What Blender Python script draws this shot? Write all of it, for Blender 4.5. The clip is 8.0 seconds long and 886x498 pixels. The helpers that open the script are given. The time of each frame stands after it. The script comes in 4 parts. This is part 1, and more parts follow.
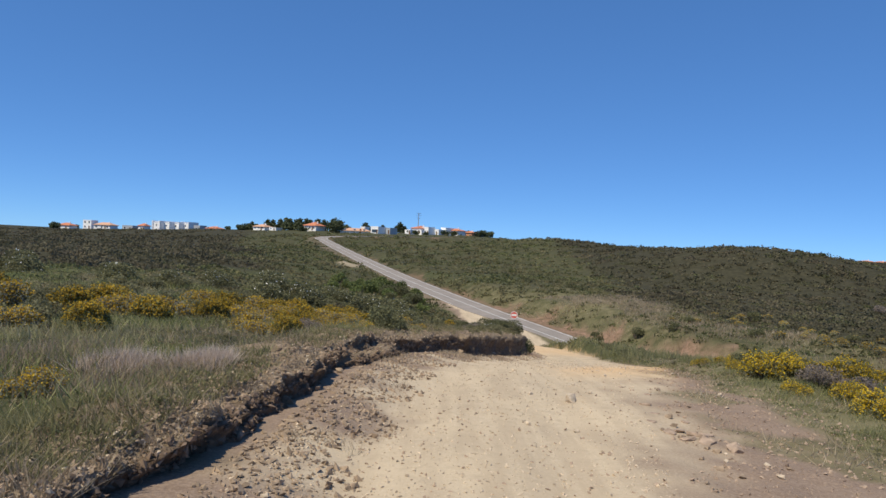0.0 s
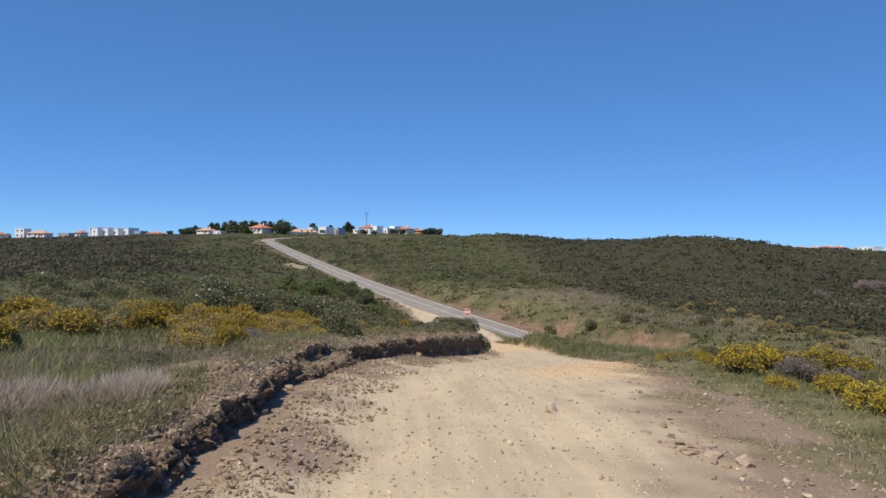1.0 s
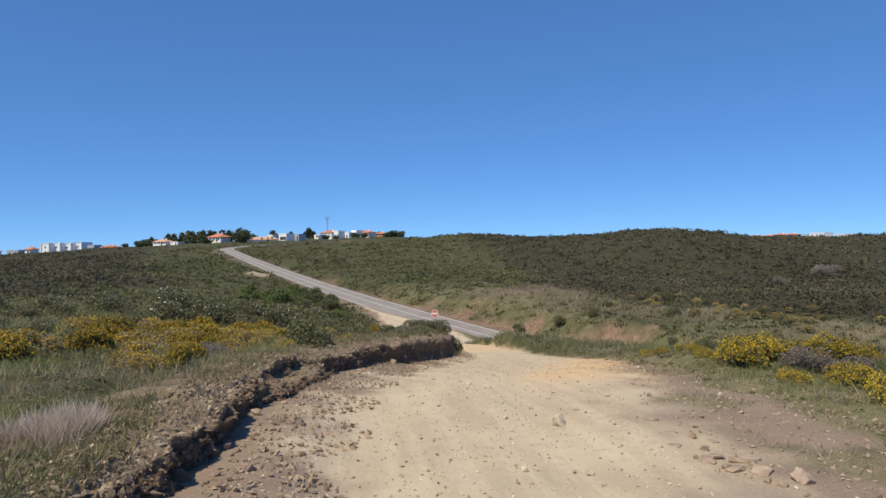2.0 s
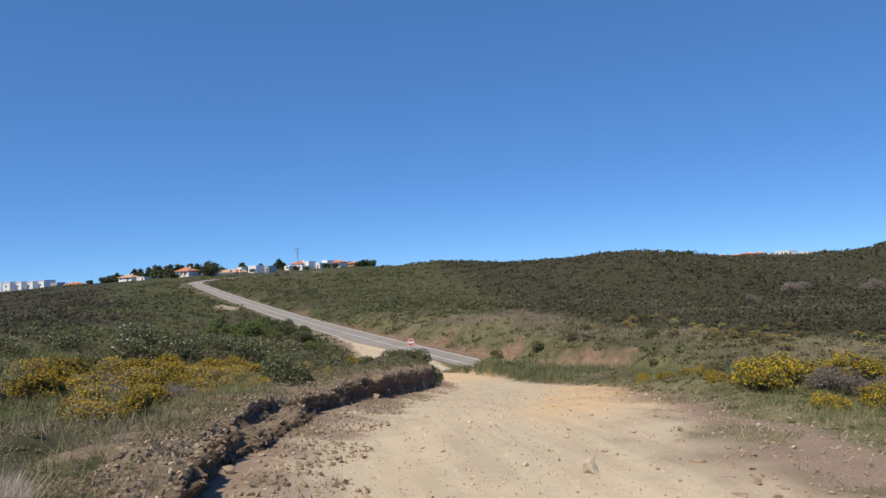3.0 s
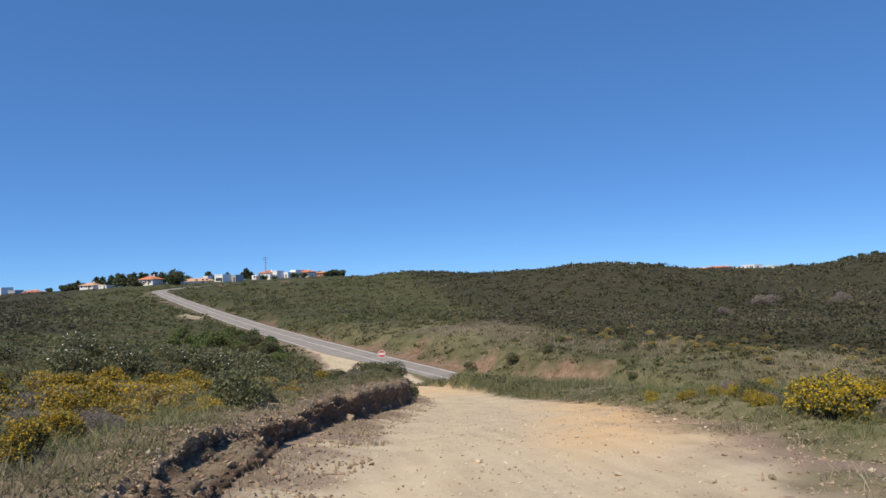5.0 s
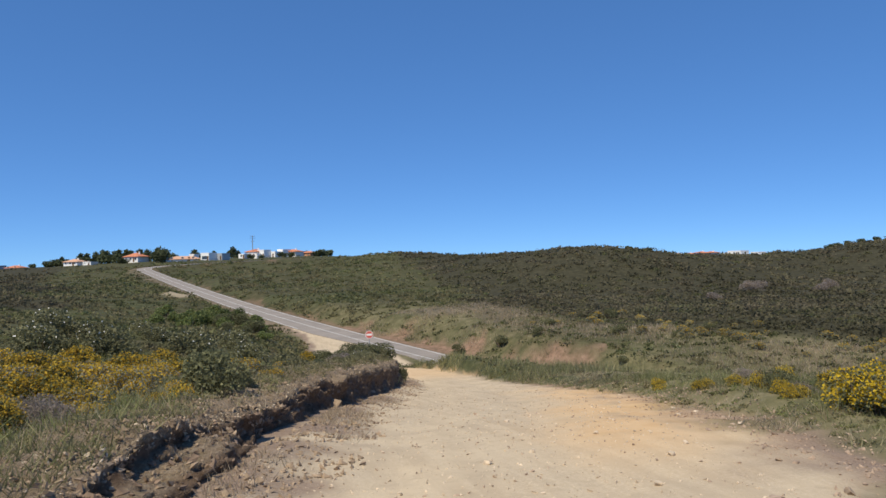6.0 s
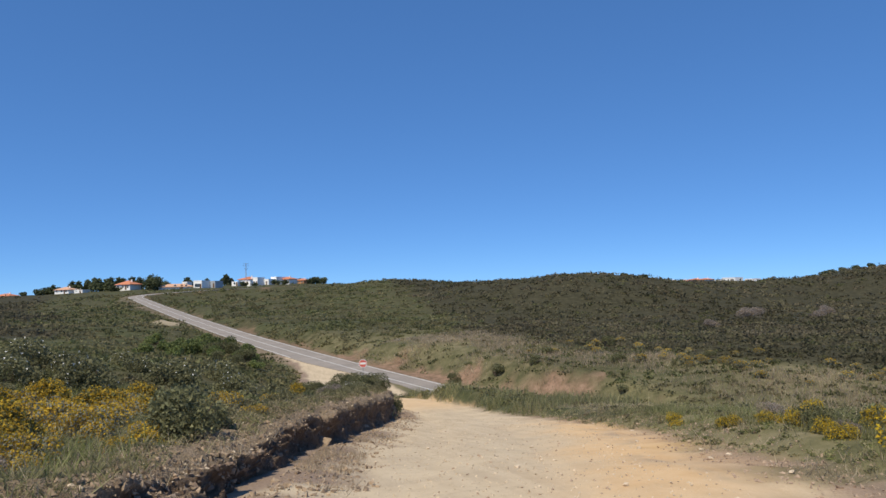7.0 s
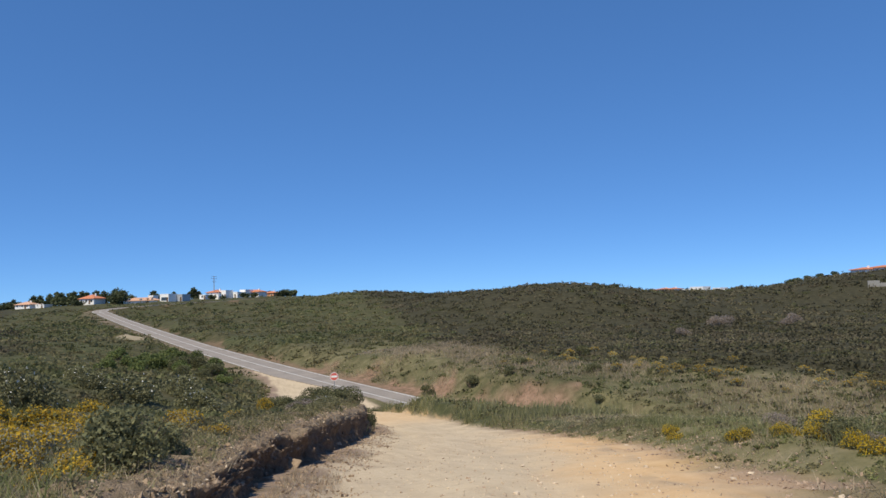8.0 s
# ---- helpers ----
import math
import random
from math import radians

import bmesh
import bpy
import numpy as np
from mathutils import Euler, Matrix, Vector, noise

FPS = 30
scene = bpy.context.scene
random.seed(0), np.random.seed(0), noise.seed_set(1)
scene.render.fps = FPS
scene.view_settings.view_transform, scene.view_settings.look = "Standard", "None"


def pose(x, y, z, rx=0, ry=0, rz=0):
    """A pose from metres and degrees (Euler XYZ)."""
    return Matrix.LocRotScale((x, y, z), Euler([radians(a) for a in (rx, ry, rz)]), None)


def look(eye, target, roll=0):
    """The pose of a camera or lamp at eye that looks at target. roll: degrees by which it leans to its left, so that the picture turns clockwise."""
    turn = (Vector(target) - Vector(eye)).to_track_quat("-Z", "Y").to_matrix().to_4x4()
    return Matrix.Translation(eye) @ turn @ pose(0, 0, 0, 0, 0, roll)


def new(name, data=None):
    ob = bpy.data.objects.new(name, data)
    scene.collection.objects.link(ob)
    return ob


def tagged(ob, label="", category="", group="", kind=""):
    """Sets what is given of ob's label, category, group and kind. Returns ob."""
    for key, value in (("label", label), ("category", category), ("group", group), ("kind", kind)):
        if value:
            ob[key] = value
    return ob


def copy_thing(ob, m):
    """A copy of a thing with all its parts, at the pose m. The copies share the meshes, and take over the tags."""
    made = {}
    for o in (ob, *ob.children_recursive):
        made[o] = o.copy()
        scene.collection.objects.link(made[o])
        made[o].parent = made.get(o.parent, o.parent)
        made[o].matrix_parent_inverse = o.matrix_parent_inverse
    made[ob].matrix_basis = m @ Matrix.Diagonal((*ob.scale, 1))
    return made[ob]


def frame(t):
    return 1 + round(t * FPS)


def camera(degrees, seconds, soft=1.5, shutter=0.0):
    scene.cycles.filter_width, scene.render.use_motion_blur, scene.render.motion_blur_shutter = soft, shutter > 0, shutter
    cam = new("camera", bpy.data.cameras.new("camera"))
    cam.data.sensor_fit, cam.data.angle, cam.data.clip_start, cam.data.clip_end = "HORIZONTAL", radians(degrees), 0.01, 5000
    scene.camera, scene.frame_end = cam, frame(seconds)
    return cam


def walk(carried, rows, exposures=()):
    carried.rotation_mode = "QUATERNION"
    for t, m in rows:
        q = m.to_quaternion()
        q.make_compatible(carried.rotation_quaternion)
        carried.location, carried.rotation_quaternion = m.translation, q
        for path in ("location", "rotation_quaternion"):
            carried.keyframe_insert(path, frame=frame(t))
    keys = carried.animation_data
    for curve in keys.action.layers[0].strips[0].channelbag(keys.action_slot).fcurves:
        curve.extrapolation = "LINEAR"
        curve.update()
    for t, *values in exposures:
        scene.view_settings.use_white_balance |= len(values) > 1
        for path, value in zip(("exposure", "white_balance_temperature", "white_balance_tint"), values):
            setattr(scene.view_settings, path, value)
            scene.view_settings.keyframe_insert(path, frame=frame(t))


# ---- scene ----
cam = camera(64.2, 8.0)
PATH = [
    (0, (0.000, 0.000, 1.581), (-0.001, 2.000, 1.571), 2.8),
    (0.5, (-0.073, 0.442, 1.576), (0.024, 2.439, 1.586), 2.5),
    (1, (-0.126, 0.965, 1.560), (0.017, 2.960, 1.549), 1.1),
    (1.5, (-0.200, 1.462, 1.524), (-0.002, 3.452, 1.522), -0.2),
    (1.7, (-0.230, 1.671, 1.510), (-0.008, 3.658, 1.504), -0.7),
    (2.8, (-0.392, 2.817, 1.437), (-0.081, 4.792, 1.459), -2.2),
    (3, (-0.422, 3.025, 1.424), (-0.090, 4.996, 1.493), -2.7),
    (3.5, (-0.456, 3.498, 1.408), (-0.085, 5.458, 1.551), -2),
    (4, (-0.452, 4.033, 1.376), (-0.041, 5.980, 1.573), -2.2),
    (4.5, (-0.442, 4.508, 1.319), (-0.034, 6.453, 1.549), -2.8),
    (4.7, (-0.430, 4.710, 1.303), (-0.021, 6.664, 1.420), -2.3),
    (5.8, (-0.368, 5.824, 1.218), (0.076, 7.773, 1.289), -2.3),
    (6, (-0.356, 6.026, 1.203), (0.093, 7.974, 1.247), -1.4),
    (6.5, (-0.293, 6.464, 1.199), (0.169, 8.407, 1.289), -3),
    (7, (-0.223, 6.952, 1.172), (0.243, 8.893, 1.293), -1.5),
    (7.5, (-0.183, 7.441, 1.128), (0.304, 9.377, 1.253), -2.1),
    (8, (-0.140, 7.930, 1.079), (0.406, 9.848, 1.230), -2),
]
walk(cam, [(t, look(eye, target, roll)) for t, eye, target, roll in PATH])

# ---- sky and sun ----
SUN_AZIMUTH, SUN_HEIGHT = -133.0, 56.0      # degrees clockwise from +y; above the horizon
world = bpy.data.worlds.new("sky")
scene.world = world
world.use_nodes = True
wn = world.node_tree
wn.nodes.clear()
sky = wn.nodes.new("ShaderNodeTexSky")
sky.sky_type = "NISHITA"
sky.sun_disc = False
sky.sun_elevation, sky.sun_rotation = radians(SUN_HEIGHT), radians(SUN_AZIMUTH)
sky.altitude, sky.air_density, sky.dust_density, sky.ozone_density = 400.0, 0.4, 0.0, 2.0
back = wn.nodes.new("ShaderNodeBackground")
back.inputs["Strength"].default_value = 0.15
wout = wn.nodes.new("ShaderNodeOutputWorld")
deep = wn.nodes.new("ShaderNodeHueSaturation")
deep.inputs["Saturation"].default_value = 1.35
tint = wn.nodes.new("ShaderNodeMix")
tint.data_type, tint.blend_type = "RGBA", "MULTIPLY"
tint.inputs[0].default_value = 1.0
tint.inputs[7].default_value = (0.89, 1.51, 2.27, 1)
even = wn.nodes.new("ShaderNodeGamma")
even.inputs["Gamma"].default_value = 0.50
wn.links.new(sky.outputs[0], even.inputs["Color"])
wn.links.new(even.outputs[0], deep.inputs["Color"])
wn.links.new(deep.outputs[0], tint.inputs[6])
wn.links.new(tint.outputs[2], back.inputs[0])
wn.links.new(back.outputs[0], wout.inputs[0])

sun = new("sun", bpy.data.lights.new("sun", "SUN"))
sun.data.energy, sun.data.angle, sun.data.color = 4.4, radians(0.53), (1.0, 0.90, 0.71)
sa, sh = radians(SUN_AZIMUTH), radians(SUN_HEIGHT)
sun_from = Vector((math.sin(sa) * math.cos(sh), math.cos(sa) * math.cos(sh), math.sin(sh)))
sun.matrix_world = look(sun_from * 60, (0, 0, 0))


# ---- numbers and noise ----
rng = np.random.default_rng(7)
NOISE = np.random.default_rng(3).random((256, 256))


def smooth(a, b, v):
    k = np.clip((v - a) / (b - a), 0.0, 1.0)
    return k * k * (3 - 2 * k)


def value_noise(x, y):
    xi, yi = np.floor(x).astype(int), np.floor(y).astype(int)
    fx, fy = x - xi, y - yi
    fx, fy = fx * fx * (3 - 2 * fx), fy * fy * (3 - 2 * fy)
    a, b = NOISE[xi & 255, yi & 255], NOISE[(xi + 1) & 255, yi & 255]
    c, d = NOISE[xi & 255, (yi + 1) & 255], NOISE[(xi + 1) & 255, (yi + 1) & 255]
    return (a + (b - a) * fx) * (1 - fy) + (c + (d - c) * fx) * fy - 0.5


def fbm(x, y, size, octaves=3):
    total, gain = 0.0, 1.0
    for k in range(octaves):
        total = total + gain * value_noise(x / size + 17.3 * k, y / size + 5.1 * k)
        size, gain = size * 0.47, gain * 0.5
    return total


def curve_of(pairs):
    """A smooth function through (place, value) pairs."""
    ps, vs = np.array(pairs, float).T
    fine = np.linspace(ps[0], ps[-1], 1200)
    vals = np.interp(fine, ps, vs)
    wide = 31
    kernel = np.hanning(wide)
    kernel /= kernel.sum()
    padded = np.concatenate((np.full(wide // 2, vals[0]), vals, np.full(wide // 2, vals[-1])))
    vals = np.convolve(padded, kernel, "valid")
    return lambda v: np.interp(v, fine, vals)


# ---- the lie of the land ----
# hills and hollows: x, y, spread, height
FAR_HILLS = [(-60, 310, 45, 2.87), (85, 118, 26, -2.03), (-230, 430, 90, 0.45), (-120, 440, 80, 5.20), (0, 430, 90, 6.61), (120, 430, 90, 3.45), (260, 420, 80, 4.70), (-100, 300, 80, -3.07), (20, 290, 60, 3.08), (70, 220, 45, 5.75), (75, 160, 32, 2.45), (190, 180, 50, 8.5), (130, 110, 50, -3.44), (-45, 170, 50, 0.19), (-60, 60, 60, 1.26), (300, 70, 90, 6.62), (140, 260, 55, -3.64)]
NEAR_SWELLS = [(50, 60, 32, -1.30), (22, 90, 30, 0.51), (20, 30, 16, -2.45), (0, 60, 22, -2.76), (-5, 96, 15, -1.76), (40, 257, 26, 2.32), (8, 8, 9, 3.09), (-20, -10, 30, 4.25), (30, 0, 30, -4.20), (10, 150, 36, -1.53), (-3, 36, 12, 2.40), (30, 120, 30, -1.76), (42, 180, 24, -3.95), (68, 158, 18, 4.45)]

RIDGE_KNOLLS = [(-32, 266, 24, -0.32), (-9, 268, 24, -1.86), (14, 268, 24, -2.67), (25, 186, 18, -0.26), (36, 265, 24, 1.9), (40, 183, 18, 1.3), (58, 261, 24, 1.13), (56, 179, 18, 2.52), (80, 255, 24, -5.23), (70, 174, 18, -1.95), (102, 247, 24, -4.61), (85, 167, 18, -0.12), (122, 238, 24, -3.28), (98, 159, 18, 1.65), (142, 226, 24, -3.46), (111, 150, 18, -1.98), (160, 213, 24, 0.54), (123, 140, 18, -1.88), (177, 198, 24, -0.94)]


def hills(x, y):
    z = np.full_like(x, -2.0)
    for hx, hy, spread, high in FAR_HILLS + NEAR_SWELLS + RIDGE_KNOLLS:
        z = z + high * np.exp(-((x - hx) ** 2 + (y - hy) ** 2) / (2 * spread * spread))
    return z


# the dirt track, by distance ahead: its height, the foot of its bank, the edge of the pale wheel way and of the bare shoulder
track_z = curve_of([(-40, 1.2), (0, 0.02), (8.5, -0.2), (12, -0.42), (14, -0.66), (20, -1.62), (26, -2.5), (33, -3.45), (45, -4.75), (60, -6.0), (72, -6.6), (82, -6.85), (100, -6.1)])
bank_foot = curve_of([(-40, -1.5), (0, -1.5), (4.4, -1.42), (7.5, -1.17), (10.5, -0.95), (12, -0.66), (13, -0.40), (14.4, -0.05), (18, 0.45), (20, 1.05), (23.3, 1.85), (27.5, 3.05), (31.3, 3.9), (33, 4.2), (37, 4.8), (40, 4.3), (45, 3.0), (55, 1.4), (65, 1.6), (75, 2.3), (85, 2.5), (92, 1.6), (99, 0.3), (106, -1.5)])
bank_high = curve_of([(-40, 0.42), (0, 0.43), (5, 0.43), (10, 0.43), (14, 0.44), (15, 0.50), (17, 0.66), (20, 0.82), (26, 0.98), (33, 1.12), (38, 1.0), (45, 0.8), (60, 0.5), (100, 0.1)])
verge_rise = curve_of([(-40, -0.1), (9, -0.08), (12, 0.04), (15, 0.2), (20, 0.22), (26, 0.22), (34, 0.36), (44, 0.8), (52, 0.85), (60, 0.7), (68, 0.25), (100, 0.0)])
pale_edge = curve_of([(-40, 1.6), (0, 1.5), (5.1, 1.75), (6.3, 2.05), (9.2, 2.6), (11.6, 3.2), (13.5, 3.65), (16.7, 5.0), (21, 6.3), (29, 7.4), (38, 8.1), (54, 7.9), (60, 9.2), (66, 10.4), (76, 9.1), (83, 6.6), (90, 3.6), (100, 1)])
bare_edge = curve_of([(-40, 4.7), (0, 4.7), (7, 4.6), (9.4, 4.5), (11.2, 4.6), (13, 4.8), (15.4, 5.6), (18, 6.4), (21, 6.9), (28, 7.7), (38, 8.3), (54, 8.0), (60, 9.4), (66, 10.6), (76, 9.3), (83, 6.8), (90, 3.8), (100, 1.2)])

# the asphalt road: a straight climb, then a bend to the right at the village
ROAD_AT, ROAD_WAY = np.array((11.5, 67.5)), np.array((-0.279, 0.9603))
ROAD_HALF = 3.1
ROAD_NEAR = ((-130, -8, 2, 10, 24, 420), (-1.75, -1.4, -0.2, -0.5, -1.75, -1.75))    # sand spills over the near edge at the junction
road_z = curve_of([(-140, -11.5), (-80, -9.2), (-30, -7.6), (0, -7.05), (15, -6.75), (34, -6.25), (52, -5.7), (72, -5.0), (107, -3.5), (122, -2.8), (160, -0.95), (200, 1.2), (237, 3.2), (270, 4.6), (300, 5.4), (420, 7.2)])
road_s = np.arange(-130, 420, 2.0)
turn = np.radians(np.clip((road_s - 212) / 62, 0, 1) * 95)
heading = math.atan2(ROAD_WAY[0], ROAD_WAY[1]) + turn
steps = np.stack((np.sin(heading), np.cos(heading)), 1) * 2.0
road_xy = np.cumsum(steps, 0)
road_xy += ROAD_AT - road_xy[65]
road_side = np.stack((np.cos(heading), -np.sin(heading)), 1)


def road_place(x, y):
    """Distance along the road and to its right."""
    along, aside = np.full(x.shape, 9999.0), np.full(x.shape, 9999.0)
    near = np.nonzero((x > -140) & (x < 70) & (y > -90) & (y < 460))[0]
    for part_ in np.array_split(near, max(1, len(near) // 20000)):
        if not len(part_):
            continue
        dx = x[part_][:, None] - road_xy[:, 0]
        dy = y[part_][:, None] - road_xy[:, 1]
        k = np.argmin(dx * dx + dy * dy, 1)
        row = np.arange(len(part_))
        ddx, ddy = dx[row, k], dy[row, k]
        w = steps[k] / 2.0
        along[part_] = road_s[k] + ddx * w[:, 0] + ddy * w[:, 1]
        aside[part_] = ddx * road_side[k, 0] + ddy * road_side[k, 1]
    return along, aside


def foot_line(x, y):
    """The ragged foot of the bank."""
    return bank_foot(y) + fbm(x * 0.3 + 9, y, 2.0, 4) * 0.30


def clay_cut(along, aside, x, y):
    """The red earth laid bare along the far side of the asphalt road."""
    wide = np.interp(along, (-45, -30, -12, 4, 25, 60), (1.0, 2.6, 2.6, 2.2, 0.9, 0.3))
    over = fbm(x, y, 3.5) * 4.0 + fbm(x + 20, y, 0.9, 2) * 1.6
    return smooth(3.0, 3.4, aside) * smooth(0.8, -0.8, aside - 3.6 - wide + over) * smooth(-48, -36, along) * smooth(75, 40, along)


def land(x, y):
    """Height of the ground and its zones: pale dirt, bare earth, ochre sand, how far from bare ground."""
    x, y = np.asarray(x, float), np.asarray(y, float)
    far = np.hypot(x, y)
    base = hills(x, y)
    base = base + fbm(x, y, 14.0) * 0.9 * smooth(40, 110, far) + fbm(x + 40, y, 2.2) * 0.10
    floor_z = track_z(y)
    foot = foot_line(x, y)
    u = x - foot
    v = x - bare_edge(y) - fbm(x, y + 30, 1.7) * 0.7
    pale = x - pale_edge(y) - fbm(x + 3, y, 2.5) * 0.5
    # wheel way, slightly hollow where the wheels run, and its falling shoulder
    mid = (bank_foot(y) + pale_edge(y)) / 2
    ruts = -0.03 * np.exp(-((np.abs(x - mid) - 0.8) / 0.3) ** 2)
    way = floor_z + ruts + fbm(x, y, 0.55, 2) * 0.018 + fbm(x, y, 3.0) * 0.05 - 0.05 * np.clip(pale, 0, 3) + 0.12 * smooth(0.8, 0.1, u)
    way = way + fbm(x + 11, y, 0.35, 2) * 0.05 * smooth(-0.3, 0.4, pale)
    # the bank and the field above it
    lip = floor_z + bank_high(y) + fbm(x, y, 0.5) * 0.12
    field = lip + (base - lip) * smooth(1.2, 8.0, -u)
    rise = smooth(-0.74, -0.92, u)
    left = way + (field - way) * rise
    verge = floor_z + verge_rise(y) - 0.03 * v + fbm(x, y, 1.1) * 0.08
    verge = verge + (base - verge) * smooth(3.0, 11.0, v)
    right = way + (verge - way) * smooth(-0.25, 0.6, v)
    track = np.where(u < 0, left, right)
    on_track = smooth(106, 96, y) * smooth(-60, -30, y)
    keep = on_track * smooth(-30, -14, u) * smooth(24, 10, v)
    z = base + (track - base) * keep
    zone_pale = on_track * smooth(-0.05, 0.75, u + fbm(x + 5, y, 0.7) * 0.9) * smooth(0.8, -0.5, pale + fbm(x, y, 0.45, 2) * 0.8)
    zone_bare = on_track * np.maximum(smooth(-1.0, -0.35, u + fbm(x, y, 0.8) * 0.9) * smooth(0.5, 0.0, u), smooth(-0.05, 0.1, u) * smooth(0.1, -0.45, v))
    zone_bare = zone_bare * (1 - 0.8 * smooth(-1.9, -0.9, v) * smooth(-0.02, 0.12, fbm(x + 70, y * 1.8, 1.3)) * smooth(24, 14, y) * (u > 0))
    zone_pale = np.maximum(zone_pale, 0.6 * smooth(1.3, 0.6, np.hypot((x + 17.6 + 0.2 * (y - 134)) / 2.2, (y - 134) / 15) + fbm(x, y, 5.0) * 0.8))
    zone_pale = np.where(u > 0, zone_pale * smooth(0.15, -0.35, v), zone_pale)
    ochre = np.exp(-((x - np.interp(y, (10, 11.5, 12.3, 14.2, 15, 17, 20, 26), (2.6, 2.95, 3.15, 3.7, 4.0, 4.7, 5.7, 7.2)) - fbm(x, y, 1.2) * 0.7) / 0.85) ** 2) * smooth(9.6, 13.0, y + fbm(x, y, 1.0)) * smooth(30, 19, y)
    ochre = np.maximum(0.8 * ochre, 0.5 * smooth(34, 42, y) * smooth(64, 54, y)) * np.maximum(zone_pale, 0.95 * (pale > 0) * (v < 0))
    free = np.where(u < 0, -u, v)
    free = np.where((on_track > 0.5), free, 30.0)
    # the asphalt road and its cutting
    along, aside = road_place(x, y)
    bed = road_z(along) - 0.06
    hold = np.where(aside < 0, smooth(9.5, 3.7, -aside), smooth(8.0, 4.4, aside)) * (along < 9000)
    cut = np.clip(z - bed, 0, 2.0) * (aside > 0)
    z = z + (bed - z) * hold
    zone_bare = np.maximum(zone_bare, 0.6 * smooth(3.0, 3.4, aside + 1.4 * (aside < 0) - 2 * aside * (aside < 0)) * smooth(4.8, 3.8, np.abs(aside) + fbm(x, y, 5.0) * 2.5))
    clay = clay_cut(along, aside, x, y)
    zone_bare = np.maximum(zone_bare, 0.95 * clay)
    free = np.minimum(free, np.where(aside > 0, aside - 3.5 - 1.6 * (clay > 0.6), -aside - 2.2))
    return z, zone_pale, zone_bare, ochre, free


def dark_heath(x, y):
    """Where the older brown heath grows: the far hill, and the flat far beyond the bank."""
    wave = fbm(x, y, 25.0) * 22
    edge = np.interp(y, (40, 46, 53, 69, 100, 180, 260), (48, 38, 33, 28.5, 27, 35, 38))
    over = smooth(-3, 4, x - edge + wave * 0.35) + smooth(0, -8, x + 0.27 * y + wave * 0.5) * smooth(38, 56, y)
    return np.clip(over, 0, 1)


def ground_z(x, y):
    return land(np.atleast_1d(np.asarray(x, float)), np.atleast_1d(np.asarray(y, float)))[0]


# ---- materials ----
def material(name, rough=0.9, spec=0.2):
    m = bpy.data.materials.new(name)
    m.use_nodes = True
    b = m.node_tree.nodes["Principled BSDF"]
    b.inputs["Roughness"].default_value = rough
    b.inputs["Specular IOR Level"].default_value = spec
    return m, m.node_tree, b


def node(t, kind, **sets):
    n = t.nodes.new(kind)
    for key, value in sets.items():
        n.inputs[key.replace("_", " ")].default_value = value
    return n


def ramp(t, source, stops):
    n = t.nodes.new("ShaderNodeValToRGB")
    e = n.color_ramp.elements
    while len(e) < len(stops):
        e.new(0.5)
    for k, (at, c) in enumerate(stops):
        e[k].position, e[k].color = at, (*c, 1)
    t.links.new(source, n.inputs[0])
    return n.outputs[0]


def mix(t, fac, a, b, how="MIX"):
    n = t.nodes.new("ShaderNodeMix")
    n.data_type, n.blend_type = "RGBA", how
    for sock, val in ((n.inputs[0], fac), (n.inputs[6], a), (n.inputs[7], b)):
        if isinstance(val, (int, float)):
            sock.default_value = val
        elif isinstance(val, tuple):
            sock.default_value = (*val, 1)
        else:
            t.links.new(val, sock)
    return n.outputs[2]


def grain(t, scale, detail=4.0, rough=0.6):
    co = t.nodes.new("ShaderNodeNewGeometry")
    n = node(t, "ShaderNodeTexNoise", Scale=scale, Detail=detail, Roughness=rough)
    t.links.new(co.outputs["Position"], n.inputs["Vector"])
    return n.outputs["Fac"]


def bump(t, b, height, strength=0.4, distance=0.02):
    n = node(t, "ShaderNodeBump", Strength=strength, Distance=distance)
    t.links.new(height, n.inputs["Height"])
    t.links.new(n.outputs[0], b.inputs["Normal"])


def plain(name, colour, rough=0.8, spread=0.12, scale=3.0, spec=0.3, metal=0.0):
    m, t, b = material(name, rough, spec)
    b.inputs["Metallic"].default_value = metal
    lo, hi = tuple(c * (1 - spread) for c in colour), tuple(min(1, c * (1 + spread)) for c in colour)
    t.links.new(ramp(t, grain(t, scale), [(0.3, lo), (0.7, hi)]), b.inputs["Base Color"])
    return m


def ground_material():
    m, t, b = material("bare_ground", 0.95, 0.1)
    zone = t.nodes.new("ShaderNodeAttribute")
    zone.attribute_name = "zone"
    part3 = t.nodes.new("ShaderNodeSeparateColor")
    t.links.new(zone.outputs["Color"], part3.inputs[0])
    fine, mid, wide = grain(t, 38.0, 5.0, 0.7), grain(t, 3.1, 5.0), grain(t, 0.16, 4.0)
    # soil under the scrub
    speck = grain(t, 0.9, 8.0, 0.78)
    scrub = ramp(t, speck, [(0.36, (0.040, 0.040, 0.021)), (0.5, (0.074, 0.071, 0.036)), (0.66, (0.125, 0.110, 0.062))])
    scrub = mix(t, ramp(t, wide, [(0.42, (0, 0, 0)), (0.62, (1, 1, 1))]), scrub, ramp(t, speck, [(0.36, (0.041, 0.046, 0.021)), (0.5, (0.075, 0.081, 0.037)), (0.66, (0.13, 0.126, 0.066))]))
    heath_zone = t.nodes.new("ShaderNodeAttribute")
    heath_zone.attribute_name = "heath"
    scrub = mix(t, heath_zone.outputs["Fac"], scrub, ramp(t, speck, [(0.36, (0.031, 0.030, 0.018)), (0.5, (0.054, 0.051, 0.030)), (0.66, (0.085, 0.077, 0.047))]))
    meadow_zone = t.nodes.new("ShaderNodeAttribute")
